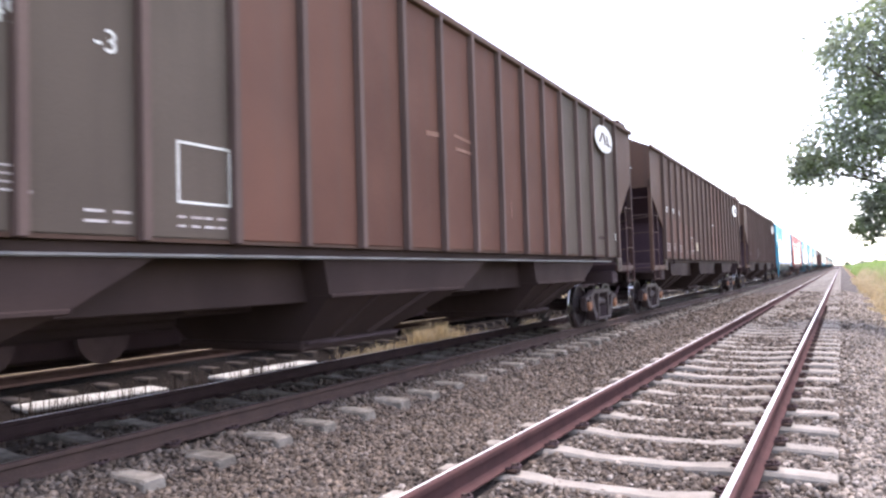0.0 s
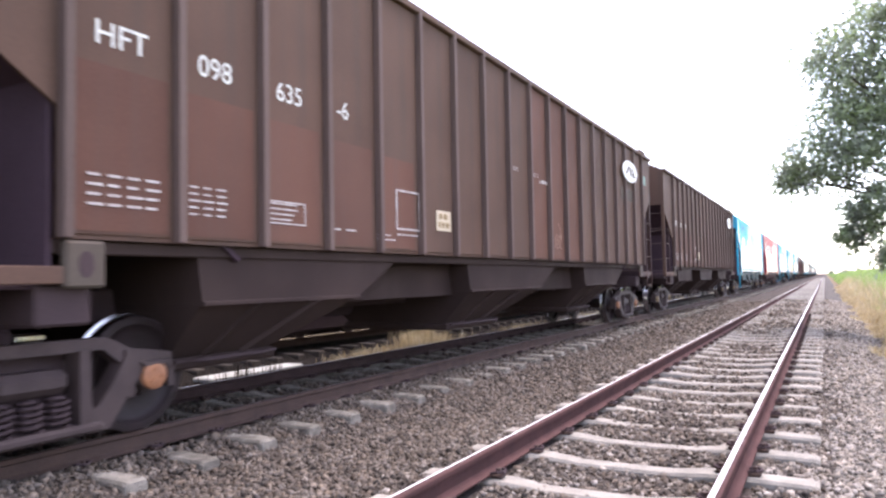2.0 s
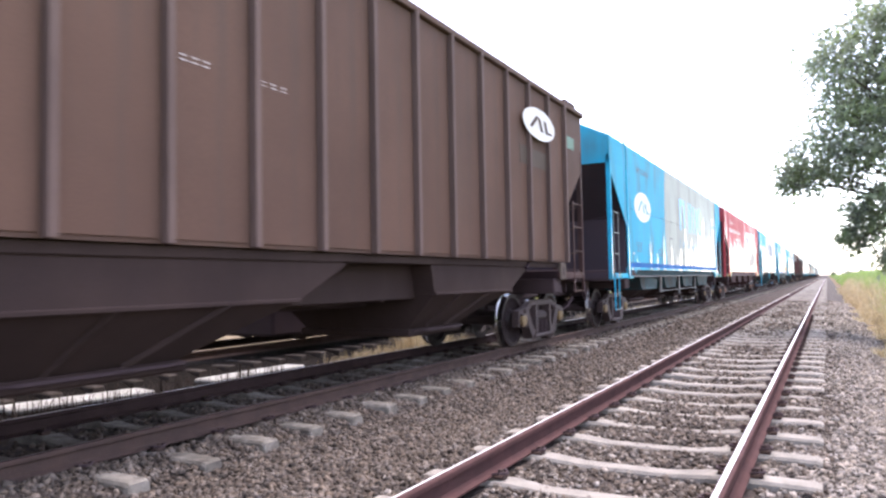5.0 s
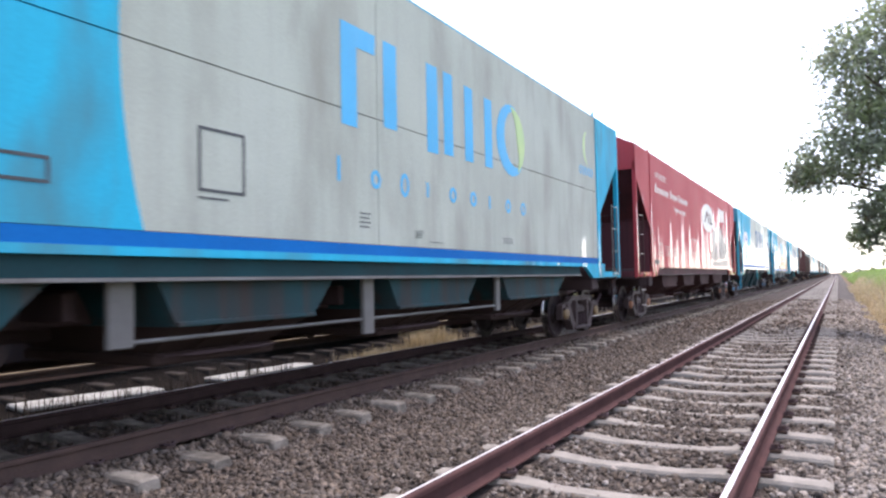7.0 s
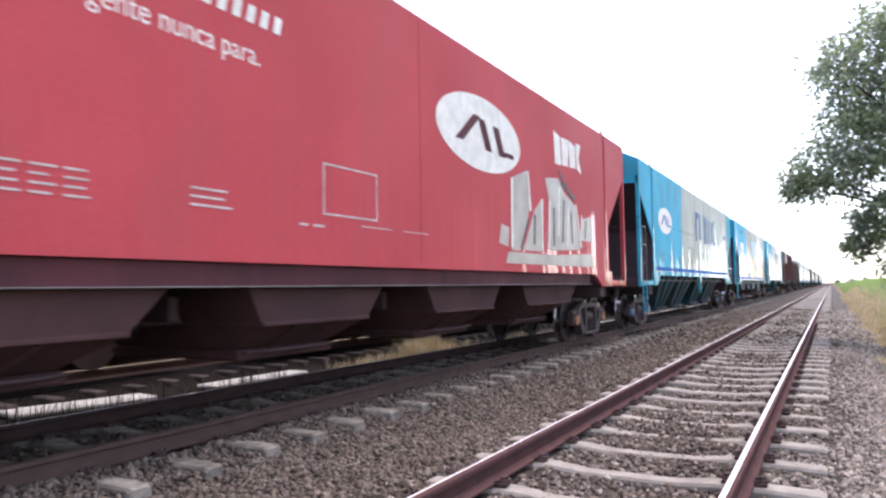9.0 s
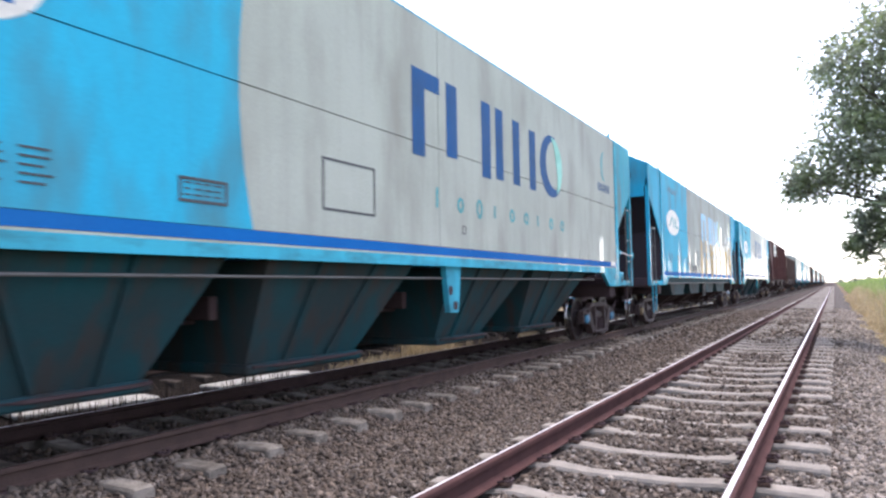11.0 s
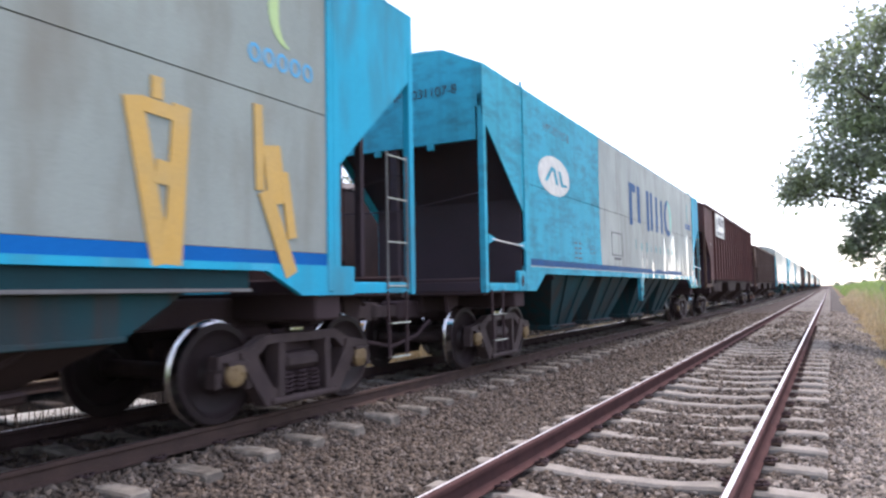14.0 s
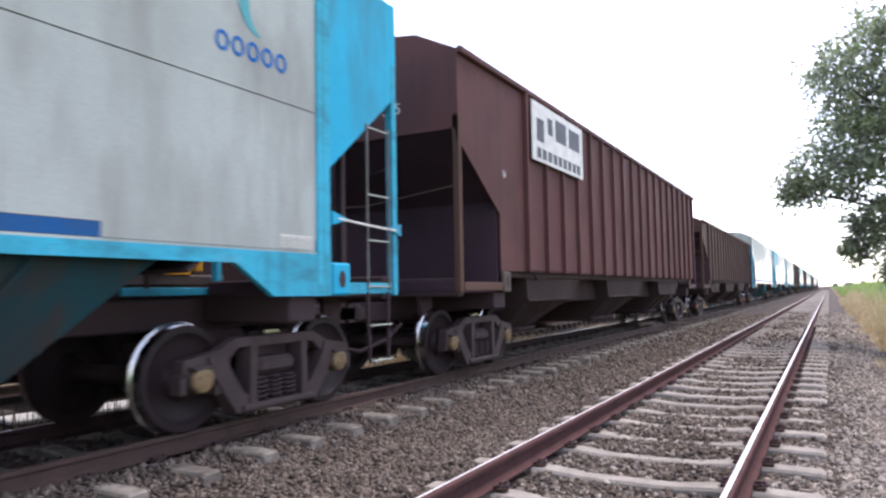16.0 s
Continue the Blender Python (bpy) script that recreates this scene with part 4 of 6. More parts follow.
def end_head_shape(top, zt, y, mat):
    """The upright sheet that closes the top of an end, with the roof's outline."""
    w = HALF_W
    return Shape().across([(-w + 0.03, zt + 0.15), (w - 0.03, zt + 0.15), (w - 0.03, top), (w * 0.55, top + 0.305), (w * 0.3, top + 0.345), (-w * 0.3, top + 0.345), (-w * 0.55, top + 0.305), (-w + 0.03, top)], y, y + 0.03, mat)


def slope_sheet_shape(y0, y1, z1, bottom, mat):
    """The sloping floor inside an end."""
    d = 0.03 if y1 > y0 else -0.03
    return Shape().plate([(y0, z1), (y0 + d, z1 + 0.03), (y1 + d, bottom - 0.1), (y1, bottom - 0.13)], -HALF_W + 0.04, HALF_W - 0.04, mat)


def stiffener_shape(y0, y1, z1, bottom, mat):
    return Shape().plate([(y0, z1 - 0.002), (y1, bottom - 0.132), (y1, bottom - 0.25), (y0, z1 - 0.12)], -0.02, 0.02, mat)


def body_parts(wg, key, top, bottom, front, rear, mat, inner):
    L = LENGTH
    part("far_side", shared(("far_side", key), lambda: far_side_shape(top, bottom, front, rear, mat)), wg)
    for i, (y, zt) in enumerate(((0.0, front[2]), (L - 0.03, rear[2]))):
        part("end_sheet", shared(("end_sheet", key, i), lambda: end_head_shape(top, zt, y, mat)), wg)
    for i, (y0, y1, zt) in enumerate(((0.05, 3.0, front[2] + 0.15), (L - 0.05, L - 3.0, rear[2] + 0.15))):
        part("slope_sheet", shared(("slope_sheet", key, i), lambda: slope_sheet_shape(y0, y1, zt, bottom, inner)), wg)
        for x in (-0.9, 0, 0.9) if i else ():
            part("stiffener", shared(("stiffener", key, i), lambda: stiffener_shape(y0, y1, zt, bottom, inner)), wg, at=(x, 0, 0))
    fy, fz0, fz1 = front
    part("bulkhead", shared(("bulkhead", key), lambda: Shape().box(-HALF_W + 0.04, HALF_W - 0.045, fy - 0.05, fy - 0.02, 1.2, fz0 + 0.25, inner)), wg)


def end_frame_shape(zt, mat, post, y, sgn, sill, posts=(-0.62, -0.2, 0.28, 0.7), rail=True):
    """Corner posts, end posts, end sill and cross rail of one wagon end. sgn +1 leads inwards from the leading end."""
    s = Shape()
    w = HALF_W

    def b(x0, x1, a, c, z0, z1, m):
        y0, y1 = sorted((y + sgn * a, y + sgn * c))
        s.cbox(x0, x1, y0, y1, z0, z1, m, 0.008)

    for sd in (-1, 1):
        x0, x1 = sorted((sd * (w - 0.09), sd * (w + 0.004)))
        b(x0, x1, 0.0, 0.10, sill - 0.02, zt + 0.35, post)
        x0, x1 = sorted((sd * (w - 0.05), sd * (w + 0.002)))
        b(x0, x1, 0.13, 1.5, sill, sill + 0.12, post)
    for x in posts:
        b(x - 0.05, x + 0.05, 0.06, 0.14, sill - 0.1, zt + 0.3, mat)
    b(-w + 0.05, w - 0.05, 0.02, 0.12, sill, sill + 0.14, mat)
    if rail:
        b(-w + 0.05, w - 0.05, 0.08, 0.14, sill + 1.0, sill + 1.12, mat)
    b(-w + 0.1, w - 0.1, 0.13, 1.45, sill - 0.03, sill, mat)
    s.tube([(w - 0.05, y + sgn * 0.03, sill + 1.45), (-0.1, y - sgn * 0.02, sill + 1.25), (-w + 0.1, y + sgn * 0.03, sill + 1.3)], 0.013, RIB_BROWN if mat is INNER_BROWN else mat, 5)
    return s


def lifting_pad_shape(y, z0, z1, mat):
    """A jacking plate; a dark oval laid on it paints the shade of its hole."""
    s = Shape()
    s.cbox(HALF_W - 0.05, HALF_W + 0.02, y, y + 0.30, z0, z1, mat, 0.02)
    s.plate(oval(y + 0.15, (z0 + z1) / 2, 0.055, 0.09, 16), HALF_W, HALF_W + 0.024, FRAME)
    return s


def side_sheet(top, bottom, front, rear):
    (fy, fz0, fz1), (ry, rz0, rz1) = front, rear
    return [(0, top), (0, fz1), (fy, fz0), (fy, bottom), (ry, bottom), (ry, rz0), (LENGTH, rz1), (LENGTH, top)]


def wagon_base(label, cap, capname, hopper_mat, sill_z, low, bays, spin, knee=None, centres=(1.37, 17.4), hopper_top=1.40):
    wg = thing("hopper_wagon", label, "freight wagon", "wagons of the train")
    for y in centres:
        bogie(wg, y, cap, capname, spin)
    underframe(wg, sill_z, centres)
    couplers(wg)
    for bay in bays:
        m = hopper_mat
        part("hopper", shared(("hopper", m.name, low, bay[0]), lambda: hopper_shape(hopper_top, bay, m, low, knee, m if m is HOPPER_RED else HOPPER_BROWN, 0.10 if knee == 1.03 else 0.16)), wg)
    return wg


A_BAYS = [(2.6, 5.7, 2.72, 3.95), (7.5, 11.4, 7.7, 9.4), (13.0, 16.5, 13.2, 14.6)]
D_BAYS = [(3.3, 6.05, 3.7, 5.2), (6.6, 9.0, 7.0, 8.3), (10.05, 12.6, 10.7, 11.7), (13.0, 16.2, 13.4, 14.8)]
C_BAYS = [(3.3, 6.05, 3.7, 5.2), (6.6, 9.0, 7.0, 8.3), (9.75, 12.3, 10.2, 11.6), (12.9, 16.2, 13.4, 15.0)]
B_BAYS = [(3.2, 6.0, 4.2, 5.5), (6.5, 9.05, 6.65, 8.4), (10.1, 12.75, 10.3, 11.75), (13.0, 16.0, 13.3, 14.9)]


def ribbed_wagon(label, cap=CAP_RUST, capname="rust-orange", paint=BROWN, top=ROOF, first=1.39, last=18.04, count=18, patches=True, tint=None, spin=True, ladders=True, pale_sill=False):
    """A brown hopper wagon with outside ribs and pressed side panels."""
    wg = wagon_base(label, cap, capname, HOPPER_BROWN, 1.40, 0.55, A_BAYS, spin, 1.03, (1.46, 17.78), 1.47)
    front, rear, bottom = (1.36, 2.36, 3.28), (18.06, 2.45, 3.40), 1.50
    key = (paint.name, top)
    part("side", shared(("side", key), lambda: Shape().plate(side_sheet(top, bottom, front, rear), HALF_W - 0.03, HALF_W, paint)), wg)
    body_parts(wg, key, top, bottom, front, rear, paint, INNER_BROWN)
    part("roof", shared(("roof", key), lambda: roof_shape(top, paint)), wg)
    step = (last - first) / count
    panel = lambda m: shared(("side_panel", m.name, top, count), lambda: Shape().cbox(HALF_W - 0.004, HALF_W + 0.012, 0.05, step - 0.05, bottom + 0.03, top - 0.07, m, 0.010))
    for i in range(count):
        m = tint(i) if tint else paint
        part("side_panel", panel(m), wg, at=(0, first + i * step, 0))
    for i in range(count + 1):
        part("rib", shared(("rib", key), lambda: Shape().cbox(HALF_W - 0.004, HALF_W + 0.08, -0.038, 0.038, bottom, top - 0.02, RIB_BROWN if paint is BROWN else paint, 0.007)), wg, at=(0, first + i * step, 0))
    part("top_rail", shared(("top_rail", key), lambda: Shape().cbox(HALF_W - 0.01, HALF_W + 0.07, 0.0, LENGTH, top - 0.07, top + 0.03, paint, 0.015)), wg)
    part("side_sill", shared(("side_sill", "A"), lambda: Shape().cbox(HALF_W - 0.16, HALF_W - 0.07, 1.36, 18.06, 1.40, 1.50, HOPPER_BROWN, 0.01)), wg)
    # dark strip added so that the gaps between the hoppers look dark
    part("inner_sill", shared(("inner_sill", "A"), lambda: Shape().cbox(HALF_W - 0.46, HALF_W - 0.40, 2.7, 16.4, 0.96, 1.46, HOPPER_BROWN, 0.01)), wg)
    if pale_sill:
        part("sill_pipe", Shape().tube([(HALF_W - 0.03, 1.7, 1.40), (HALF_W - 0.03, 17.3, 1.40)], 0.016, SILL_GREY, 6), wg, "pale grey pipe under the side")
    for y, sg, zt in ((0, 1, 3.28), (LENGTH, -1, 3.40)):
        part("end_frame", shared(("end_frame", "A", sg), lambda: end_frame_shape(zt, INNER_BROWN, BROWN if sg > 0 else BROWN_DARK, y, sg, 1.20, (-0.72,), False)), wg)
        yy = sorted((y + sg * 0.07, y + sg * 0.64))
        if ladders:
            ladder(wg, yy[0], yy[1], [0.95, 1.28, 1.74, 2.22, 2.68], HALF_W, BROWN_DARK, 0.028, RIB_BROWN)
        if ladders:
            end_steps(wg, y + sg * 0.02, [1.25, 1.7, 2.2, 2.68, 3.15], BROWN_DARK)
        part("lifting_pad", shared(("lifting_pad", "A", sg), lambda: lifting_pad_shape(1.40 if sg > 0 else 17.72, 1.17, 1.49, BROWN_GREY)), wg)
    if patches:
        part("roof_bracket", shared(("roof_bracket", top), lambda: Shape().cbox(0.6, HALF_W - 0.05, LENGTH - 0.75, LENGTH - 0.15, top + 0.05, top + 0.20, BROWN_DARK, 0.02)), wg)
    return wg


def end_steps(wg, y, zs, mat):
    """An upright on the end with steps between it and the corner post."""
    one = part("step_post", shared(("step_post", mat.name), lambda: Shape().cbox(-0.04, 0.04, -0.02, 0.04, 1.1, zs[-1] + 0.1, mat, 0.008)), wg, at=(HALF_W - 0.62, y, 0))
    for z in zs:
        part("step", shared(("step", mat.name), lambda: Shape().tube([(0, 0, 0), (0.57, 0, 0.02)], 0.012, RIB_BROWN, 5)), one, at=(0, 0, z))


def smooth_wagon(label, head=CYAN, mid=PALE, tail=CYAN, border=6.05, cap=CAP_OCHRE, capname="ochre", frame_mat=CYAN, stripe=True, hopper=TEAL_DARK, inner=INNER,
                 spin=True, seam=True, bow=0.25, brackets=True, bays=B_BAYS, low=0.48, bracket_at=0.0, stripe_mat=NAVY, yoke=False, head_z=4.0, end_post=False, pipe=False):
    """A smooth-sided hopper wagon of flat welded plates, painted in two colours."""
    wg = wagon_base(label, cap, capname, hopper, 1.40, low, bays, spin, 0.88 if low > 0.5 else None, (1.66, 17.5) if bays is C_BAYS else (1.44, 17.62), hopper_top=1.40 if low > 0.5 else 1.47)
    tall = bays in (C_BAYS, D_BAYS)
    front, rear, bottom, top = (1.52, 2.45, 3.75), (17.70, 2.50, 3.80) if tall else (17.92, 2.45, 3.48), 1.50, ROOF
    key = (head.name, mid.name, tail.name, border)
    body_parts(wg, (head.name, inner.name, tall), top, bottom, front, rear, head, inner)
    part("roof", shared(("roof", head.name, "B"), lambda: roof_shape(top, head)), wg)
    # plates of the side, with open joints between them
    edge = wavy(border, bow)
    seam_z = 2.96
    g = 0.006
    s0, s1 = (1.46, 1.575) if low > 0.5 else (1.60, 1.705)
    base = s1 + 0.005 if stripe else bottom
    rows = [(base, seam_z - g, False), (seam_z + g, top, True)] if seam else [(base, top, True)]
    for z0, z1, up in rows:
        zs = [z0 + (z1 - z0) * i / 8 for i in range(9)]
        curve = [(edge(z), z) for z in zs]
        part("side_plate", Shape().plate([(1.74, z0)] + curve + [(1.74, z1)], HALF_W - 0.02, HALF_W, head), wg)
        part("side_plate", Shape().plate([(9.44, z0), (9.44, z1)] + curve[::-1], HALF_W - 0.02, HALF_W, mid), wg)
        part("side_plate", Shape().plate(rect(9.44 + 2 * g, 17.52 if tall else 17.72, z0, z1), HALF_W - 0.02, HALF_W, mid), wg)
    part("liner", shared(("liner", "B"), lambda: Shape().plate(rect(1.6, 17.8, bottom + 0.02, top - 0.02), HALF_W - 0.04, HALF_W - 0.024, FRAME)), wg)
    part("end_plate", shared(("end_plate", head.name), lambda: Shape().plate([(0, top), (0, 3.75), (1.52, 2.45), (1.52, top)], HALF_W - 0.02, HALF_W - 0.002, head)), wg)
    part("end_plate", shared(("rear_end_plate", tail.name, tall), lambda: Shape().plate([(17.72 if tall else 17.94, top), (17.72 if tall else 17.94, rear[1]), (LENGTH, rear[2]), (LENGTH, top)], HALF_W - 0.02, HALF_W - 0.002, tail)), wg)
    for y in (1.52, 17.50 if tall else 17.72):
        m = head if y < 5 else (frame_mat if stripe else tail)
        part("bolster_post", shared(("bolster_post", m.name), lambda: Shape().cbox(HALF_W - 0.03, HALF_W + 0.02, 0, 0.10, 1.20, top, m, 0.01).cbox(HALF_W - 0.03, HALF_W + 0.012, 0.10, 0.22, 1.20, top, m, 0.01)), wg, at=(0, y, 0))
    if stripe:
        part("stripe", shared(("stripe", s0, stripe_mat.name), lambda: Shape().plate(rect(1.74, 17.72, s0, s1), HALF_W - 0.02, HALF_W + 0.002, stripe_mat)), wg, "deep blue stripe")
        if low < 0.5:
            part("pale_line", shared(("pale_line", mid.name), lambda: Shape().plate(rect(1.74, 17.72, 1.575, 1.597), HALF_W - 0.02, HALF_W + 0.001, mid)), wg)
    z1, z0 = (s0 if low > 0.5 else 1.575, 1.395 if low > 0.5 else 1.46) if stripe else (1.50, 1.42)
    part("side_sill", shared(("side_sill", frame_mat.name, low), lambda: Shape().plate([(1.52, z1), (1.52, 1.17), (1.95, 1.17), (2.42, z0), (16.65, z0), (17.12, 1.17), (17.94, 1.17), (17.94, z1)], HALF_W - 0.05, HALF_W + 0.012, frame_mat)), wg)
    deep = 1.21
    if low > 0.5:
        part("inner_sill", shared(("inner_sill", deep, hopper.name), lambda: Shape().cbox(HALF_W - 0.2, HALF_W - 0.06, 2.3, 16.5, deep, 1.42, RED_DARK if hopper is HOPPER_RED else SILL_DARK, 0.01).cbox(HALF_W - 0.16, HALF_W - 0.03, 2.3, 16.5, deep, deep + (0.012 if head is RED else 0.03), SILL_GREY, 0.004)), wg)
    if yoke:
        part("yoke", Shape().plate([(9.77, 0.72), (9.77, 1.02), (9.83, 1.10), (9.83, 1.18), (10.01, 1.18), (10.01, 1.10), (10.07, 1.02), (10.07, 0.72), (10.01, 0.72), (10.01, 0.98), (9.83, 0.98), (9.83, 0.72)], HALF_W - 0.20, HALF_W - 0.14, SILL_GREY), wg)
    elif low > 0.5 and head is not RED:
        for y, w2, zb in ((6.42, 0.11, 0.72), (9.53, 0.10, 0.60), (12.95, 0.07, 0.70)):
            part("bracket", Shape().cbox(HALF_W - 0.26, HALF_W - 0.20, y - w2, y + w2, zb, deep + 0.02, SILL_GREY, 0.012), wg)
        part("brake_rod", shared("brake_rod", lambda: Shape().tube([(HALF_W - 0.24, 6.4, 0.76), (HALF_W - 0.24, 12.95, 0.78)], 0.018, SILL_GREY, 6)), wg)
    for y, sg, zt in ((0, 1, 3.75), (LENGTH, -1, rear[2])):
        part("end_frame", shared(("end_frame", frame_mat.name, sg, tall), lambda: end_frame_shape(zt, inner, frame_mat, y, sg, 1.18, () if sg > 0 else (-0.62, -0.2, 0.28, 0.7), False)), wg)
        part("roof_mast", shared(("roof_mast", frame_mat.name), lambda: Shape().cbox(HALF_W - 0.05, HALF_W - 0.01, -0.025, 0.025, top - 0.02, top + 0.11, frame_mat, 0.006)), wg, at=(0, 1.56 if sg > 0 else 17.5, 0))
        part("end_head", shared(("end_head", head.name, sg, head_z, tall), lambda: Shape().box(-HALF_W + 0.12, HALF_W - 0.12, *sorted((y - sg * 0.004, y + sg * 0.05)), head_z if sg > 0 else zt - 0.15, top - 0.02, head)), wg)
    if pipe:
        part("air_pipe", Shape().tube([(HALF_W - 0.11, 2.7, 1.31), (HALF_W - 0.11, 16.3, 1.31)], 0.014, SILL_GREY, 6), wg, "thin grey pipe")
    if end_post:
        part("end_post", Shape().cbox(-0.20, -0.07, 0.02, 0.12, 1.2, 4.3, INNER, 0.01), wg, "dark steel post")
        for x in (0.55, -0.42):
            part("tab", Shape().cbox(x - 0.06, x + 0.06, -0.004, 0.05, head_z - 0.09, head_z, head, 0.008), wg)
    if brackets:
        # dark ovals laid on the bracket paint its shaded holes
        part("bracket", shared(("bracket", frame_mat.name), lambda: Shape().plate([(10.0, 1.46), (10.42, 1.46), (10.34, 0.86), (10.10, 0.86)], HALF_W - 0.12, HALF_W - 0.04, frame_mat).plate(oval(10.25, 0.95, 0.06, 0.06, 14), HALF_W - 0.05, HALF_W - 0.034, FRAME).plate(oval(10.12, 1.15, 0.055, 0.065, 14), HALF_W - 0.05, HALF_W - 0.036, INNER)), wg, at=(0, bracket_at, 0))
    return wg


def side_ladder(wg, sg, mat, low=0.46, high=2.75, iron=None):
    """A side ladder above the sill, and below it a step iron with two treads."""
    y0, y1 = (0.18, 0.58) if sg > 0 else (LENGTH - 0.62, LENGTH - 0.2)
    tread = PRINT if mat is RED else PALE
    if high > 1.3:
        ladder(wg, y0, y1, [1.26, 1.76, 2.26, high], HALF_W + 0.012, BROWN_DARK if mat is RED else SILL_GREY, 0.010, tread)
    if low < 1.2:
        iron = iron or FRAME
        one = part("step_iron", shared(("step_iron", iron.name), lambda: Shape().plate([(-0.012, 1.2), (0.012, 1.2), (0.052, 0.44), (0.03, 0.44)], -0.015, 0.015, iron).plate([(y1 - y0 - 0.012, 1.2), (y1 - y0 + 0.012, 1.2), (y1 - y0 + 0.012, 0.44), (y1 - y0 - 0.01, 0.44)], -0.015, 0.015, iron)), wg, at=(HALF_W + 0.002, y0, 0))
        for z, a in ((low, 0.045), (low + 0.38, 0.02)):
            part("tread", shared(("tread", tread.name, a), lambda: Shape().cbox(-0.03, 0.05, a, 0.42, -0.008, 0.008, tread, 0.003)), one, at=(0, 0, z))


def end_ladder(wg):
    """A thin ladder up the middle of the leading end, beside two dark uprights."""
    st = Shape().cbox(-0.012, 0.012, -0.02, 0.02, 1.2, 3.82, SILL_GREY, 0.004).mesh("stile")
    one = part("end_ladder", st, wg, "thin grey ladder", at=(-0.28, -0.03, 0))
    part("stile", st, one, at=(0.46, 0, 0))
    for k in range(6):
        part("rung", shared("end_rung", lambda: Shape().tube([(0, 0, 0), (0.46, 0, 0)], 0.010, SILL_GREY, 5)), one, at=(0, 0, 1.36 + 0.47 * k))
    for x in (-0.42, -0.72):
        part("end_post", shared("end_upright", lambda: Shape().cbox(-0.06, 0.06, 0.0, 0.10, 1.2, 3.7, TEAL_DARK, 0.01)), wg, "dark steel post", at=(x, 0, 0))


def strut_and_pad(wg, sg, mat):
    """Grab bar across the corner opening, with a jacking plate below."""
    y0, y1 = (0.1, 1.5) if sg > 0 else (17.96, 19.25)
    s = Shape()
    s.tube([(HALF_W + 0.01, y0 + 0.1, 1.95), (HALF_W + 0.015, (y0 + y1) / 2, 1.92), (HALF_W + 0.01, y1 - 0.1, 1.90)], 0.014, WHITE, 5)
    s.plate([(y0, 2.02), (y0 + 0.28, 1.95), (y0, 1.88)], HALF_W - 0.01, HALF_W + 0.02, mat)
    s.plate([(y1, 1.98), (y1 - 0.28, 1.91), (y1, 1.84)], HALF_W - 0.01, HALF_W + 0.02, mat)
    part("grab_bar", s, wg)
    part("lifting_pad", lifting_pad_shape(1.2 if sg > 0 else 17.96, 1.17, 1.50, mat), wg)


def block_logo(wg, mat, accent, small, k=1.0, shift=0.0):
    """Tall plain bars and a ring in the place of a wordmark, small blocks below."""
    z0, z1, o = 2.80, 3.88, 8.80 + shift
    at = lambda a, b, c, d: rect(o + (a - 8.80) * k, o + (b - 8.80) * k, c, d)
    bars = [at(8.80, 9.10, z0, z1), at(9.10, 9.48, z1 - 0.22, z1), at(9.66, 9.96, z0 + 0.10, z1), at(10.72, 11.02, z0 - 0.03, z1)]
    bars += [at(11.20, 11.47, z0, z1), at(11.85, 12.12, z0, z1 - 0.05), at(12.54, 12.81, z0, z1 - 0.08)]
    decal(wg, "logo_bar", bars, mat, "tall plain blue bar")
    yc, r = o + 4.8 * k, 0.58 * (1 + k) / 2
    decal(wg, "logo_ring", [ring(yc, 3.33, r, 0.56, 0.30, 1.25, 5.5, w2=0.05)], mat)
    decal(wg, "logo_crescent", [ring(yc, 3.33, r - 0.03, 0.53, 0.30, -1.1, 1.6, w2=0.02)], accent, depth=0.006)
    y0, st = (9.36 + shift, 0.58) if k > 0.95 else (8.72, 0.59)
    for i in range(9):
        y = y0 + i * st
        if i in (0, 3, 6):
            decal(wg, "small_mark", [rect(y, y + 0.05, 2.20, 2.46 if i == 0 else 2.38)], small)
        else:
            decal(wg, "small_mark", [ring(y + 0.09, 2.29, 0.095, 0.105 if i != 2 else 0.14, 0.05, 0.0, 6.27, w2=0.045)], small)


def corner_mark(wg, mat, word):
    """A small crescent with a word-sized row of bars under it, near the trailing end."""
    decal(wg, "crescent_mark", [ring(16.95, 3.80, 0.27, 0.33, 0.13, 1.6, 4.7, w2=0.02)], mat)
    decal(wg, "word_bar", [ring(16.50 + i * 0.18, 3.32, 0.075, 0.09, 0.032, 0.0, 6.27) for i in range(5)], word)


def stroke(y0, z0, y1, z1, w=0.022):
    """A straight sprayed stroke of even width."""
    d = math.hypot(y1 - y0, z1 - z0)
    a, b = -(z1 - z0) / d * w, (y1 - y0) / d * w
    return [(y0 + a, z0 + b), (y0 - a, z0 - b), (y1 - a, z1 - b), (y1 + a, z1 + b)]


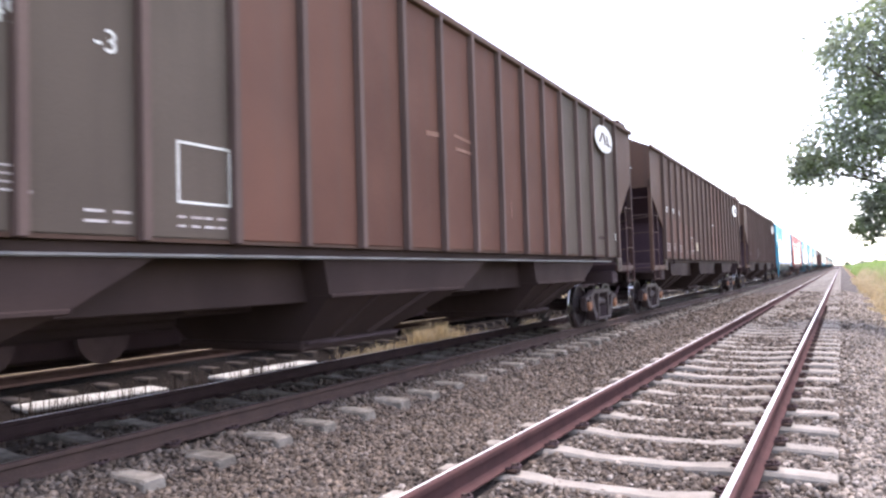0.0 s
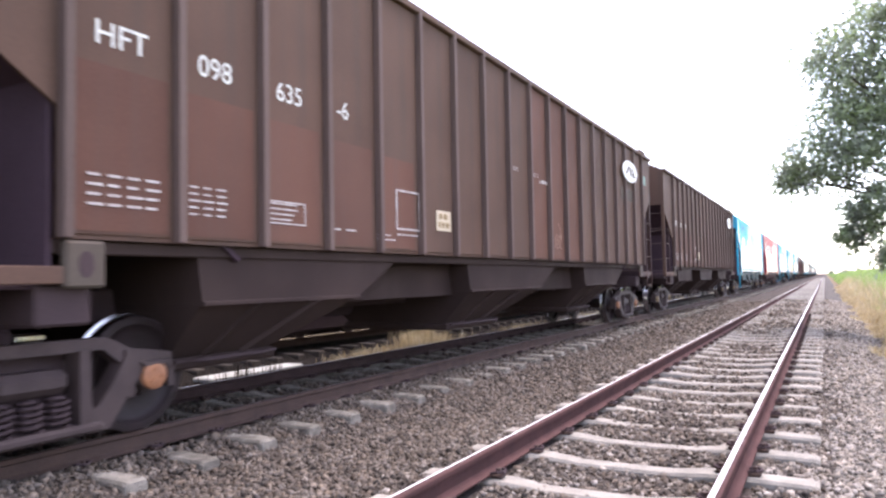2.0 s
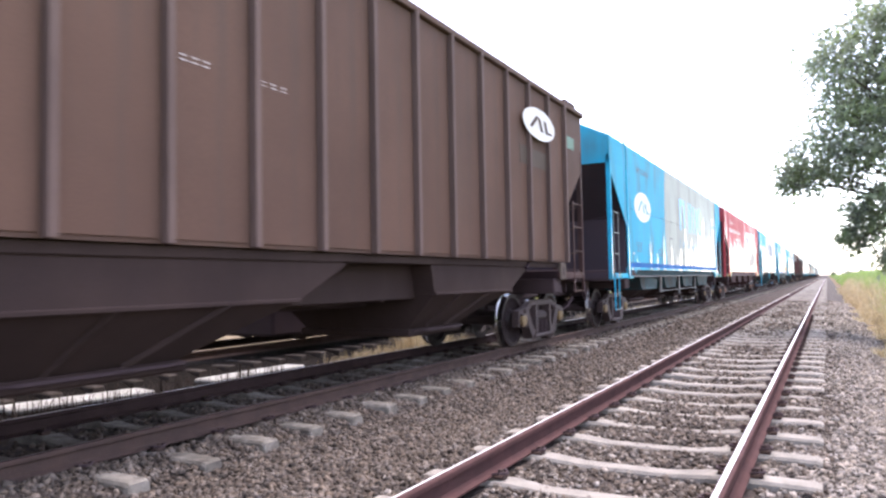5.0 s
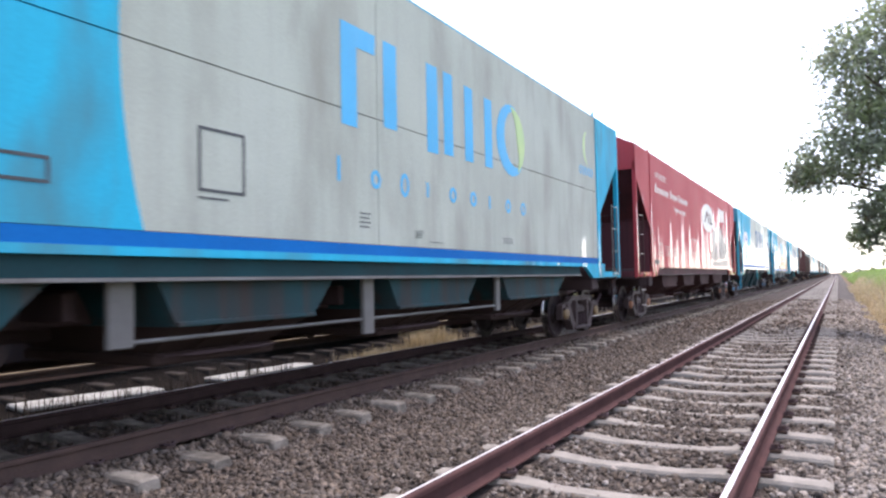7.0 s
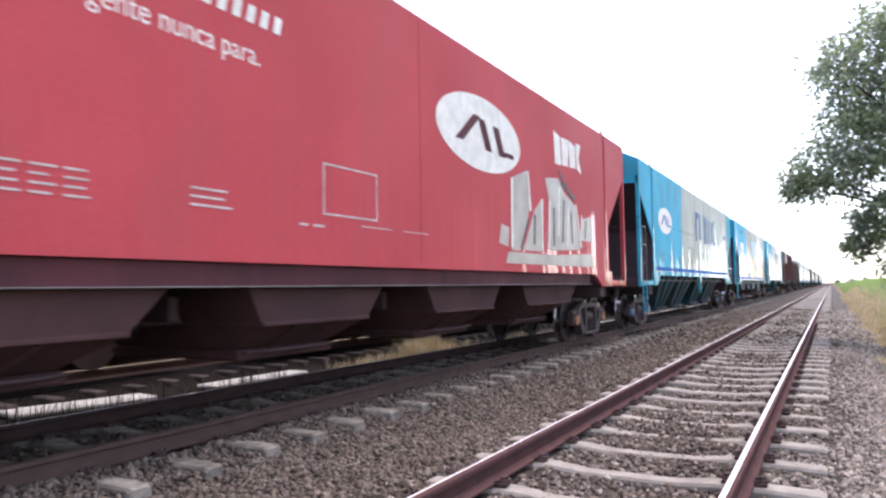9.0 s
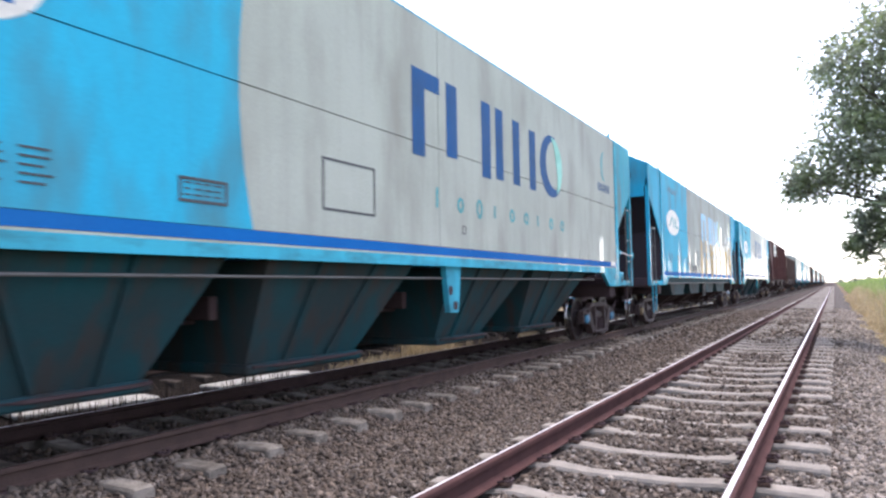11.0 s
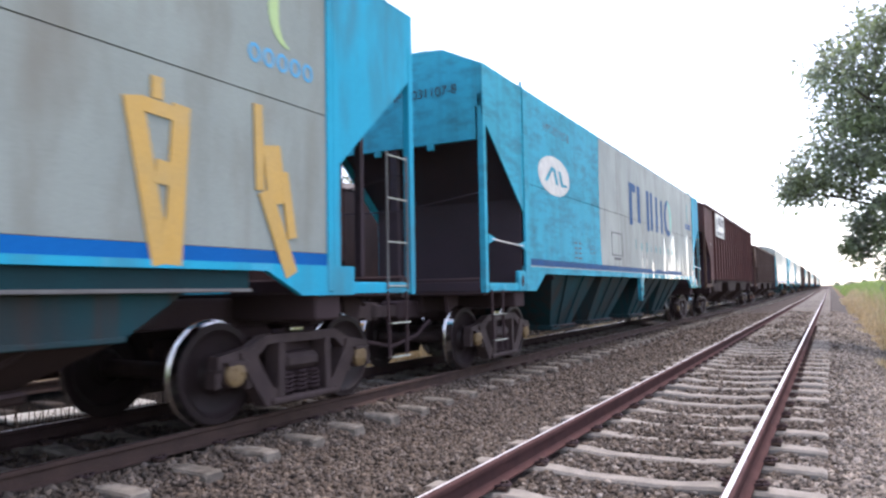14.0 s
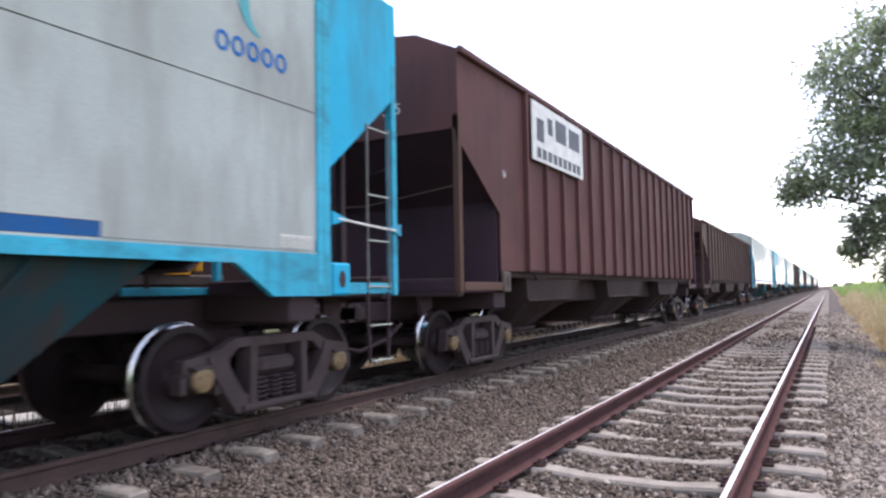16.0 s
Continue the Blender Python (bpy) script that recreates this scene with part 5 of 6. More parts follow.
def data_panels(wg, mat, seed=0, box=(7.09, 8.0, 1.97, 2.5), small=(5.35, 5.85, 1.88, 2.08)):
    """Boxes and rows of small illegible writing low on the side."""
    first, second = ((4.1, 4.62, 1.74, 2.13), (5.1, 5.5, 1.90, 2.11)) if seed == 4 else ((2.48, 3.17, 1.85, 2.14), (3.85, 4.42, 1.84, 2.12))
    out = lines(*first, 4, seed, 2) + lines(*second, 5, seed + 1, 2)
    out += box_outline(*box) + box_outline(*small)
    if seed == 2:
        out += lines(small[0] + 0.05, small[1] - 0.04, small[2] + 0.03, small[3] - 0.03, 3, 9, 4)
    if seed in (1, 3):
        out += lines(box[0], box[1], box[2] - 0.09, box[2] - 0.03, 1, seed + 2, 1) + (lines(9.1, 9.4, 1.73, 1.92, 4, seed + 3) if seed == 1 else lines(9.50, 9.76, 1.62, 1.74, 4, 6) + lines(9.92, 10.32, 1.62, 1.74, 4, 7))
    decal(wg, "small_writing", out, mat)


TRAIN = []
PITCH = 21.17


def couple(wagon, front):
    """Places a wagon in the train by where its leading end stands at the eighth second."""
    wagon.matrix_basis = pose(TRAIN_TRACK, front, 0)
    TRAIN.append((wagon, front))
    return wagon


def brown_markings(wg, number, end_number, notice=True, badge_y=16.6):
    """Running numbers, data tables, badge and notices on a brown wagon."""
    for i, (text, dz) in enumerate(zip(number, (0.0, 0.0, 0.0, 0.02))):
        lettering(wg, text, 1.60 + i * 0.915, 2.86 + dz, 0.18, WHITE, x=HALF_W + 0.014)
    if end_number:
        lettering(wg, end_number, -0.006, 3.95, 0.16, WHITE, x=-0.35, end=True)
    decal(wg, "small_writing", lines(1.55, 2.18, 1.70, 1.97, 4, 3, 4) + lines(2.42, 2.85, 1.70, 1.97, 5, 4, 3) + box_outline(3.30, 3.82, 1.72, 1.93, 0.012) + lines(3.33, 3.80, 1.73, 1.92, 4, 6)
          + lines(4.2, 4.75, 1.68, 1.74, 1, 7, 2) + lines(5.05, 5.5, 1.62, 1.72, 2, 8) + lines(5.47, 5.98, 1.68, 1.745, 1, 9, 5), PRINT, x=HALF_W + 0.019)
    decal(wg, "marking_frame", box_outline(5.45, 5.99, 1.78, 2.25, 0.02), PRINT, x=HALF_W + 0.019)
    if notice:
        decal(wg, "notice", [rect(6.41, 6.80, 1.82, 2.08)], STICKER, "small yellow paper notice", x=HALF_W + 0.019)
        decal(wg, "notice_print", [rect(6.48, 6.56, 1.97, 2.04), rect(6.60, 6.70, 1.97, 2.04), rect(6.46, 6.52, 1.86, 1.93), rect(6.55, 6.62, 1.86, 1.93), rect(6.65, 6.74, 1.86, 1.93)], CAP_OCHRE, x=HALF_W + 0.022)
    decal(wg, "faded_writing", lines(8.91, 9.26, 2.92, 3.0, 2, 3, 3) + lines(9.80, 10.2, 2.93, 3.0, 2, 4, 3), PRINT, x=HALF_W + 0.012)
    oval_logo(wg, badge_y, 3.86, 0.76, 0.27, BROWN_DARK, x=HALF_W + 0.081)
    decal(wg, "dusty_patch", [rect(badge_y - 0.75, badge_y + 0.72, 3.12, 3.42)], BROWN_GREY, x=HALF_W + 0.012)
    decal(wg, "green_plate", [rect(18.1, 18.72, 3.74, 3.98)], GREENPLATE)
    decal(wg, "repaint_patch", [rect(1.45 + i * 0.913, 2.22 + i * 0.913, 1.56, 2.72 - 0.03 * i) for i in range(5)], BROWN_RED, x=HALF_W + 0.0125)


def build_train():
    # three brown ribbed wagons
    w = couple(ribbed_wagon("brown ribbed hopper wagon with a faded grey leading half", paint=BROWN, first=1.825, last=17.70, count=18, tint=lambda i: BROWN_GREY if i < 5 else BROWN_RED if i < 14 else BROWN_GREY, pale_sill=True), -76.75)
    lettering(w, "49", 4.28, 2.80, 0.17, WHITE, x=HALF_W + 0.014)
    lettering(w, "-3", 4.98, 2.80, 0.17, WHITE, x=HALF_W + 0.014)
    decal(w, "small_writing", lines(4.1, 4.6, 1.75, 1.95, 4, 3, 2) + lines(4.9, 5.35, 1.58, 1.72, 2, 7, 2) + lines(5.66, 6.18, 1.58, 1.72, 2, 8, 4), PRINT, x=HALF_W + 0.012)
    decal(w, "marking_frame", box_outline(5.66, 6.20, 1.80, 2.28, 0.02), WHITE, x=HALF_W + 0.012)
    # these strokes paint the reflection streaks on this wagon's side
    decal(w, "scuff", [stroke(10.12, 3.03, 10.62, 3.0, 0.02), stroke(10.14, 2.86, 10.62, 2.85, 0.02), stroke(9.4, 2.95, 9.85, 2.98, 0.03), stroke(11.9, 2.3, 11.91, 2.05, 0.012)], SMEAR, "pale stroke painted for a reflection streak", x=HALF_W + 0.013)
    decal(w, "data_plate", [rect(16.35, 16.75, 1.86, 1.93)], BROWN_DARK, x=HALF_W + 0.013)
    decal(w, "pale_mark", [rect(17.52, 17.68, 1.88 + k * 0.055, 1.905 + k * 0.055) for k in range(3)], WHITE, x=HALF_W + 0.013)
    oval_logo(w, 16.75, 4.0, 0.62, 0.29, BROWN_DARK, x=HALF_W + 0.081)
    w = couple(ribbed_wagon("brown ribbed hopper wagon with white running numbers", tint=lambda i: BROWN_RED if 8 < i < 12 else BROWN), -55.51)
    brown_markings(w, ("HFT", "098", "635", "-6"), "HFT 098635-6")
    r = random.Random(21)
    curls = [(11.12 + 0.2 * math.cos(k * 0.8 + r.uniform(-0.3, 0.3)), 1.86 + 0.14 * math.sin(k * 1.1 + r.uniform(-0.4, 0.4))) for k in range(17)]
    decal(w, "scuff", [stroke(*u, *v, 0.013) for u, v in zip(curls, curls[1:])] + [stroke(11.14, 2.2, 11.26, 2.08, 0.014), stroke(11.26, 2.08, 11.24, 1.96, 0.014)], SMEAR, "pale scuffed scrawl", x=HALF_W + 0.013)
    decal(w, "pale_mark", [rect(10.31, 10.44, 2.86, 2.92), rect(10.46, 10.55, 2.87, 2.91), rect(10.57, 10.66, 2.86, 2.91), rect(10.2, 10.24, 2.85, 2.9)], PRINT, x=HALF_W + 0.013)
    w = couple(ribbed_wagon("brown ribbed hopper wagon with white numbers and ladders", cap=CAP_OCHRE, capname="ochre"), -34.28)
    brown_markings(w, ("HFT", "098", "634", "-8"), "098634-8")
    # blue and grey wagon
    w = couple(smooth_wagon("bright blue and grey smooth hopper wagon with plain blue bars", border=6.25, cap=CAP_OCHRE, capname="ochre", mid=PALE, bays=C_BAYS, low=0.62, brackets=False), -12.92)
    oval_logo(w, 3.3, 3.10, 0.96, 0.40, TEALTEXT)
    block_logo(w, SKYBLUE, LIME, SKYBLUE, 0.9)
    corner_mark(w, LIME, SKYBLUE)
    data_panels(w, INK, 1, (6.95, 7.45, 1.92, 2.44), (5.2, 5.75, 1.84, 2.02))
    decal(w, "hinge_plate", [rect(1.74, 2.18, 1.24, 1.38)], BROWN_DARK, "rusty brown plate", x=HALF_W + 0.016)
    decal(w, "white_patch", [rect(2.08, 2.20, 1.79, 1.85)], WHITE)
    decal(w, "small_table", lines(12.75, 13.2, 1.70, 1.80, 3, 5) + lines(10.2, 10.45, 1.68, 1.78, 4, 6) + lines(10.55, 11.1, 1.63, 1.66, 1, 7), INK)
    lettering(w, "HPT-030147-8", 2.65, 3.98, 0.17, INK)
    side_ladder(w, 1, CYAN, iron=CYAN), side_ladder(w, -1, CYAN, low=1.26)
    part("release_valve", Shape().cbox(-0.06, 0.06, -0.05, 0.05, 1.58, 1.84, CAP_RUST, 0.02).cbox(-0.09, 0.09, -0.09, 0.09, 1.90, 1.96, CAP_RUST, 0.015).cbox(-0.02, 0.02, -0.02, 0.02, 1.2, 1.92, FRAME, 0.005), w, "orange valve with a round cap", at=(0.7, 18.0, 0))
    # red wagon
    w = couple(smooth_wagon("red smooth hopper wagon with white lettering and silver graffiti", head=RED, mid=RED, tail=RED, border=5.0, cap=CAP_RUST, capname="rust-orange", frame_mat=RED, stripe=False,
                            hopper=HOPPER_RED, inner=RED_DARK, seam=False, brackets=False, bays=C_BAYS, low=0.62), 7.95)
    lettering(w, "HFT-053537-1", 2.2, 3.93, 0.17, WHITE, stretch=1.12)
    bars = []
    for y0, y1, n in ((2.15, 4.0, 7), (4.2, 5.35, 6), (5.5, 7.0, 9)):
        st = (y1 - y0) / n
        bars += [[(y0 + i * st, 3.52), (y0 + i * st + st * 0.55, 3.52), (y0 + i * st + st * 0.75, 3.76 if i == 0 else 3.68), (y0 + i * st + st * 0.2, 3.76 if i == 0 else 3.68)] for i in range(n)]
    decal(w, "name_lettering", bars, WHITE, "rows of short white bars")
    lettering(w, "A gente nunca para.", 4.78, 3.16, 0.19, WHITE, stretch=0.9)
    oval_logo(w, 11.25, 3.40, 1.4, 0.54, RED_DARK)
    decal(w, "white_plate", [[(14.26, 4.04), (14.6, 3.98), (14.66, 3.45), (14.33, 3.43)], [(14.66, 3.98), (15.1, 4.0), (15.05, 3.48), (14.72, 3.46)], [(15.12, 4.0), (15.5, 3.94), (15.5, 3.5), (15.15, 3.48)], [(15.54, 4.02), (15.84, 4.02), (15.7, 3.72), (15.88, 3.44), (15.58, 3.5)]], WHITE)
    decal(w, "small_writing", box_outline(2.45, 2.9, 1.76, 2.12, 0.012) + lines(2.5, 2.85, 1.80, 2.1, 3, 4) + lines(3.3, 4.0, 1.74, 2.06, 5, 5, 3) + lines(4.4, 5.1, 1.78, 2.02, 4, 6, 3) + lines(5.9, 6.5, 1.82, 2.02, 3, 7)
          + box_outline(7.55, 8.5, 1.92, 2.44, 0.02) + lines(7.2, 7.6, 1.75, 1.83, 1, 8, 2) + lines(8.2, 9.9, 1.82, 1.86, 1, 9, 2), PRINT)
    spray = [[(12.25, 1.76), (12.6, 1.76), (13.0, 2.45), (12.9, 3.1), (12.25, 2.9)], [(12.72, 1.78), (13.52, 1.78), (13.55, 2.68), (13.22, 2.46)],
             [(13.98, 1.82), (15.7, 1.90), (15.4, 2.76), (14.75, 2.95), (14.45, 3.18), (13.76, 3.1), (13.96, 2.7)], [(15.85, 2.08), (16.5, 2.1), (16.45, 2.62), (15.82, 2.52)],
             [(12.0, 1.55), (16.6, 1.57), (16.4, 1.84), (14.0, 1.74), (12.1, 1.73)], [(11.75, 1.85), (12.1, 1.8), (12.15, 2.1), (11.85, 2.15)]]
    decal(w, "graffiti", spray, SILVER_SPRAY, "drab silver sprayed shape")
    edges = [(12.25, 1.8, 12.28, 2.9), (12.95, 3.1, 13.05, 2.45), (13.56, 1.8, 13.6, 2.7), (13.9, 1.85, 13.98, 2.7), (14.4, 2.1, 14.5, 3.0), (14.9, 1.95, 15.0, 2.7), (15.45, 2.78, 15.75, 1.95), (15.78, 2.1, 15.8, 2.6)]
    decal(w, "spray_edge", [stroke(*q, 0.035) for q in edges], WHITE, "white sprayed edge", depth=0.008)
    decal(w, "spray_shade", [stroke(*q, 0.03) for q in ((12.62, 1.8, 12.95, 2.3), (13.2, 1.9, 13.25, 2.4), (14.15, 1.9, 14.2, 2.6), (14.65, 2.0, 14.75, 2.8), (15.2, 2.0, 15.15, 2.6), (14.5, 3.3, 15.3, 2.85), (14.6, 3.1, 15.4, 2.9), (16.0, 2.15, 16.1, 2.5))],
          INK, "dark sprayed line", depth=0.009)
    decal(w, "data_plate", [rect(1.85, 2.33, 1.52, 1.63)], CABIN_DARK, "dark plate with a pale rim", x=HALF_W + 0.02)
    decal(w, "plate_print", box_outline(1.86, 2.32, 1.53, 1.62, 0.009) + lines(1.92, 2.26, 1.555, 1.60, 1, 3, 6), SILL_GREY, x=HALF_W + 0.024)
    side_ladder(w, 1, RED)
    # blue and white wagon with dark bars
    w = couple(smooth_wagon("blue and white smooth hopper wagon with dark blue bars", tail=CYAN_STAINED, frame_mat=CYAN_WORN, border=5.98, cap=CAP_BLUE, capname="blue", bracket_at=-0.34, pipe=True), 28.74)
    oval_logo(w, 3.3, 3.12, 0.98, 0.39, NAVY)
    block_logo(w, INDIGO, MINT, TEALTEXT, 1.0)
    corner_mark(w, TEALTEXT, INDIGO)
    data_panels(w, INK, 2)
    lettering(w, "D", 10.06, 1.90, 0.13, INK)
    decal(w, "reflector", [rect(17.3, 17.65, 1.62, 1.72)], REFLECT)
    side_ladder(w, 1, CYAN, iron=CYAN), strut_and_pad(w, -1, CYAN_WORN), side_ladder(w, -1, INNER, high=3.0)
    # blue and grey wagon with amber graffiti
    w = couple(smooth_wagon("blue and dusty grey smooth hopper wagon with amber graffiti", mid=GREY_WARM, border=5.75, cap=CAP_OCHRE, capname="ochre", bow=0.15, bays=D_BAYS, low=0.56, brackets=False, yoke=True, head_z=3.62), 49.92)
    end_ladder(w)
    oval_logo(w, 3.3, 3.12, 0.98, 0.39, TEALTEXT)
    block_logo(w, SKYBLUE, LIME, SKYBLUE, 0.9)
    corner_mark(w, LIME, SKYBLUE)
    data_panels(w, INK, 3, (7.5, 8.0, 1.88, 2.38))
    lettering(w, "HPT 030620-1", -0.012, 4.15, 0.15, INK, x=-0.2, end=True)
    lettering(w, "HPT-030620-1", 2.65, 4.02, 0.17, INK)
    arms = ((8.62, 2.90, 8.48, 1.42, 0.055), (8.62, 2.90, 8.74, 1.42, 0.055), (8.56, 2.25, 8.68, 2.18, 0.06), (9.66, 2.86, 9.62, 1.42, 0.055), (9.78, 2.64, 9.77, 1.62, 0.045),
            (10.88, 2.82, 10.98, 1.42, 0.05), (11.0, 2.70, 11.3, 1.9, 0.05), (11.34, 2.52, 11.16, 1.42, 0.07), (12.22, 2.80, 12.24, 1.45, 0.045), (13.72, 2.88, 13.70, 1.45, 0.05),
            (15.26, 2.64, 15.52, 1.42, 0.075), (15.70, 2.66, 15.62, 1.42, 0.075), (15.34, 2.60, 15.66, 2.58, 0.05), (15.47, 2.83, 15.47, 2.66, 0.045), (15.46, 2.12, 15.62, 2.10, 0.08), (15.52, 1.70, 15.62, 1.66, 0.08),
            (16.53, 2.86, 16.56, 2.10, 0.045), (16.70, 2.52, 16.78, 2.0, 0.10), (16.62, 2.10, 16.96, 1.36, 0.075), (16.86, 2.3, 16.98, 1.7, 0.05))
    for i, (a, b, c, d, k) in enumerate(arms):
        decal(w, "graffiti", [stroke(a, b, c, d, k * 1.12)], ORANGE_SPRAY, "amber sprayed stroke", depth=0.007 + 0.0006 * i)
    pts = ((6.02, 1.95, 6.02, 1.72), (6.02, 1.74, 6.22, 1.70), (6.20, 1.90, 6.20, 1.52), (6.32, 1.86, 6.55, 1.86), (6.55, 1.86, 6.52, 1.60), (6.68, 1.62, 6.82, 1.88),
           (6.82, 1.88, 6.98, 1.62), (7.10, 1.85, 7.18, 1.62), (7.25, 1.85, 7.25, 1.50), (7.40, 1.85, 7.32, 1.62))
    decal(w, "scrawl", [stroke(*q) for q in pts], INK, "black sprayed strokes", depth=0.007)
    side_ladder(w, 1, CYAN, iron=CYAN_WORN), side_ladder(w, -1, CYAN)
    # faded blue and white wagon
    w = couple(smooth_wagon("faded blue and chalky white smooth hopper wagon with dark bars", head=CYAN_WORN, mid=PALE_WHITE, tail=CYAN, frame_mat=CYAN_WORN, border=5.9, cap=CAP_OCHRE, capname="ochre", bow=0.1, bracket_at=-0.36, stripe_mat=INDIGO, head_z=3.42, end_post=True), 71.10)
    oval_logo(w, 3.05, 3.26, 0.84, 0.36, CYAN_WORN)
    block_logo(w, INDIGO, MINT, TEALTEXT, 1.0, -0.25)
    corner_mark(w, TEALTEXT, NAVY)
    data_panels(w, INK, 4, (6.80, 7.74, 1.95, 2.50), (7.0, 7.6, 1.86, 1.91))
    lettering(w, "HPT 031107-8", -0.012, 4.15, 0.15, INK, x=-0.2, end=True)
    lettering(w, "E", 9.77, 1.97, 0.10, INK)
    decal(w, "weld_seam", [rect(y, y + 0.018, 1.72, z) for y, z in ((9.9, 2.9), (12.9, 4.4), (7.4, 4.4), (14.6, 2.9), (11.2, 2.2))], SEAM, "rusty weld seam")
    decal(w, "peeled_patch", [[(10.9, 1.66), (11.4, 1.655), (11.42, 1.72), (10.9, 1.72)], [(15.4, 1.60), (17.7, 1.60), (17.7, 1.72), (15.4, 1.72)], [(12.2, 1.68), (13.1, 1.685), (13.1, 1.72), (12.2, 1.72)]], PALE_WHITE, "peeled paint")
    lettering(w, "HPT-031107-8", 2.5, 4.02, 0.17, INK)
    decal(w, "reflector", [rect(17.2, 17.65, 1.62, 1.74)], REFLECT)
    strut_and_pad(w, 1, CYAN_WORN), strut_and_pad(w, -1, CYAN), side_ladder(w, 1, INNER, high=1.0), side_ladder(w, -1, INNER, high=3.0)
    # brown wagon with a white sign
    w = couple(ribbed_wagon("dark brown ribbed hopper wagon with a white sign board", first=2.4, last=18.6, count=18, paint=BROWN_OLD, patches=False, ladders=False, cap=CAP_OCHRE, capname="ochre"), 91.88)
    decal(w, "sign_board", [rect(2.55, 5.3, 3.40, 4.42)], WHITE, "white sign board with dark bars", x=HALF_W + 0.081, depth=0.02)
    decal(w, "sign_bar", [rect(3.3, 3.55, 3.95, 4.25), rect(3.7, 4.3, 3.9, 4.3), rect(4.45, 5.1, 3.9, 4.28), rect(2.75, 3.1, 3.75, 4.15)] + [rect(2.75 + i * 0.27, 2.95 + i * 0.27, 3.46, 3.64) for i in range(9)], INK, x=HALF_W + 0.099)
    lettering(w, "305", -0.006, 3.75, 0.16, WHITE, x=0.2, end=True)
    lettering(w, "H", 1.5, 2.95, 0.12, WHITE)
    # the wagons behind, farther off throughout
    tail = [("brown", 3.9), ("white", 0), ("blue", 0), ("white", 0), ("brown", ROOF), ("blue", 0), ("brown", ROOF), ("white", 0)]
    tail += [("blue", 0), ("brown", ROOF), ("brown", 3.9), ("white", 0), ("blue", 0), ("white", 0), ("brown", ROOF), ("blue", 0), ("white", 0)]
    made = {}
    for i, (kind, top) in enumerate(tail):
        front = 91.88 + PITCH * (i + 1)
        near = i < 2
        key = (kind, top)
        if key in made and not near:
            w = copy_thing(made[key], pose(0, 0, 0))
        elif kind == "brown":
            w = ribbed_wagon("low brown ribbed wagon" if top < 4 else "dull brown ribbed hopper wagon far back in the train", top=top, patches=False, spin=near)
        elif kind == "white":
            w = smooth_wagon("chalky white smooth hopper wagon far back in the train", head=PALE_WHITE, mid=PALE_WHITE, tail=PALE_WHITE, frame_mat=CYAN_WORN, spin=near)
        else:
            w = smooth_wagon("faded blue smooth hopper wagon far back in the train", head=CYAN_WORN, mid=PALE, tail=CYAN_WORN, spin=near)
        if key not in made and not near:
            made[key] = w
        couple(w, front)


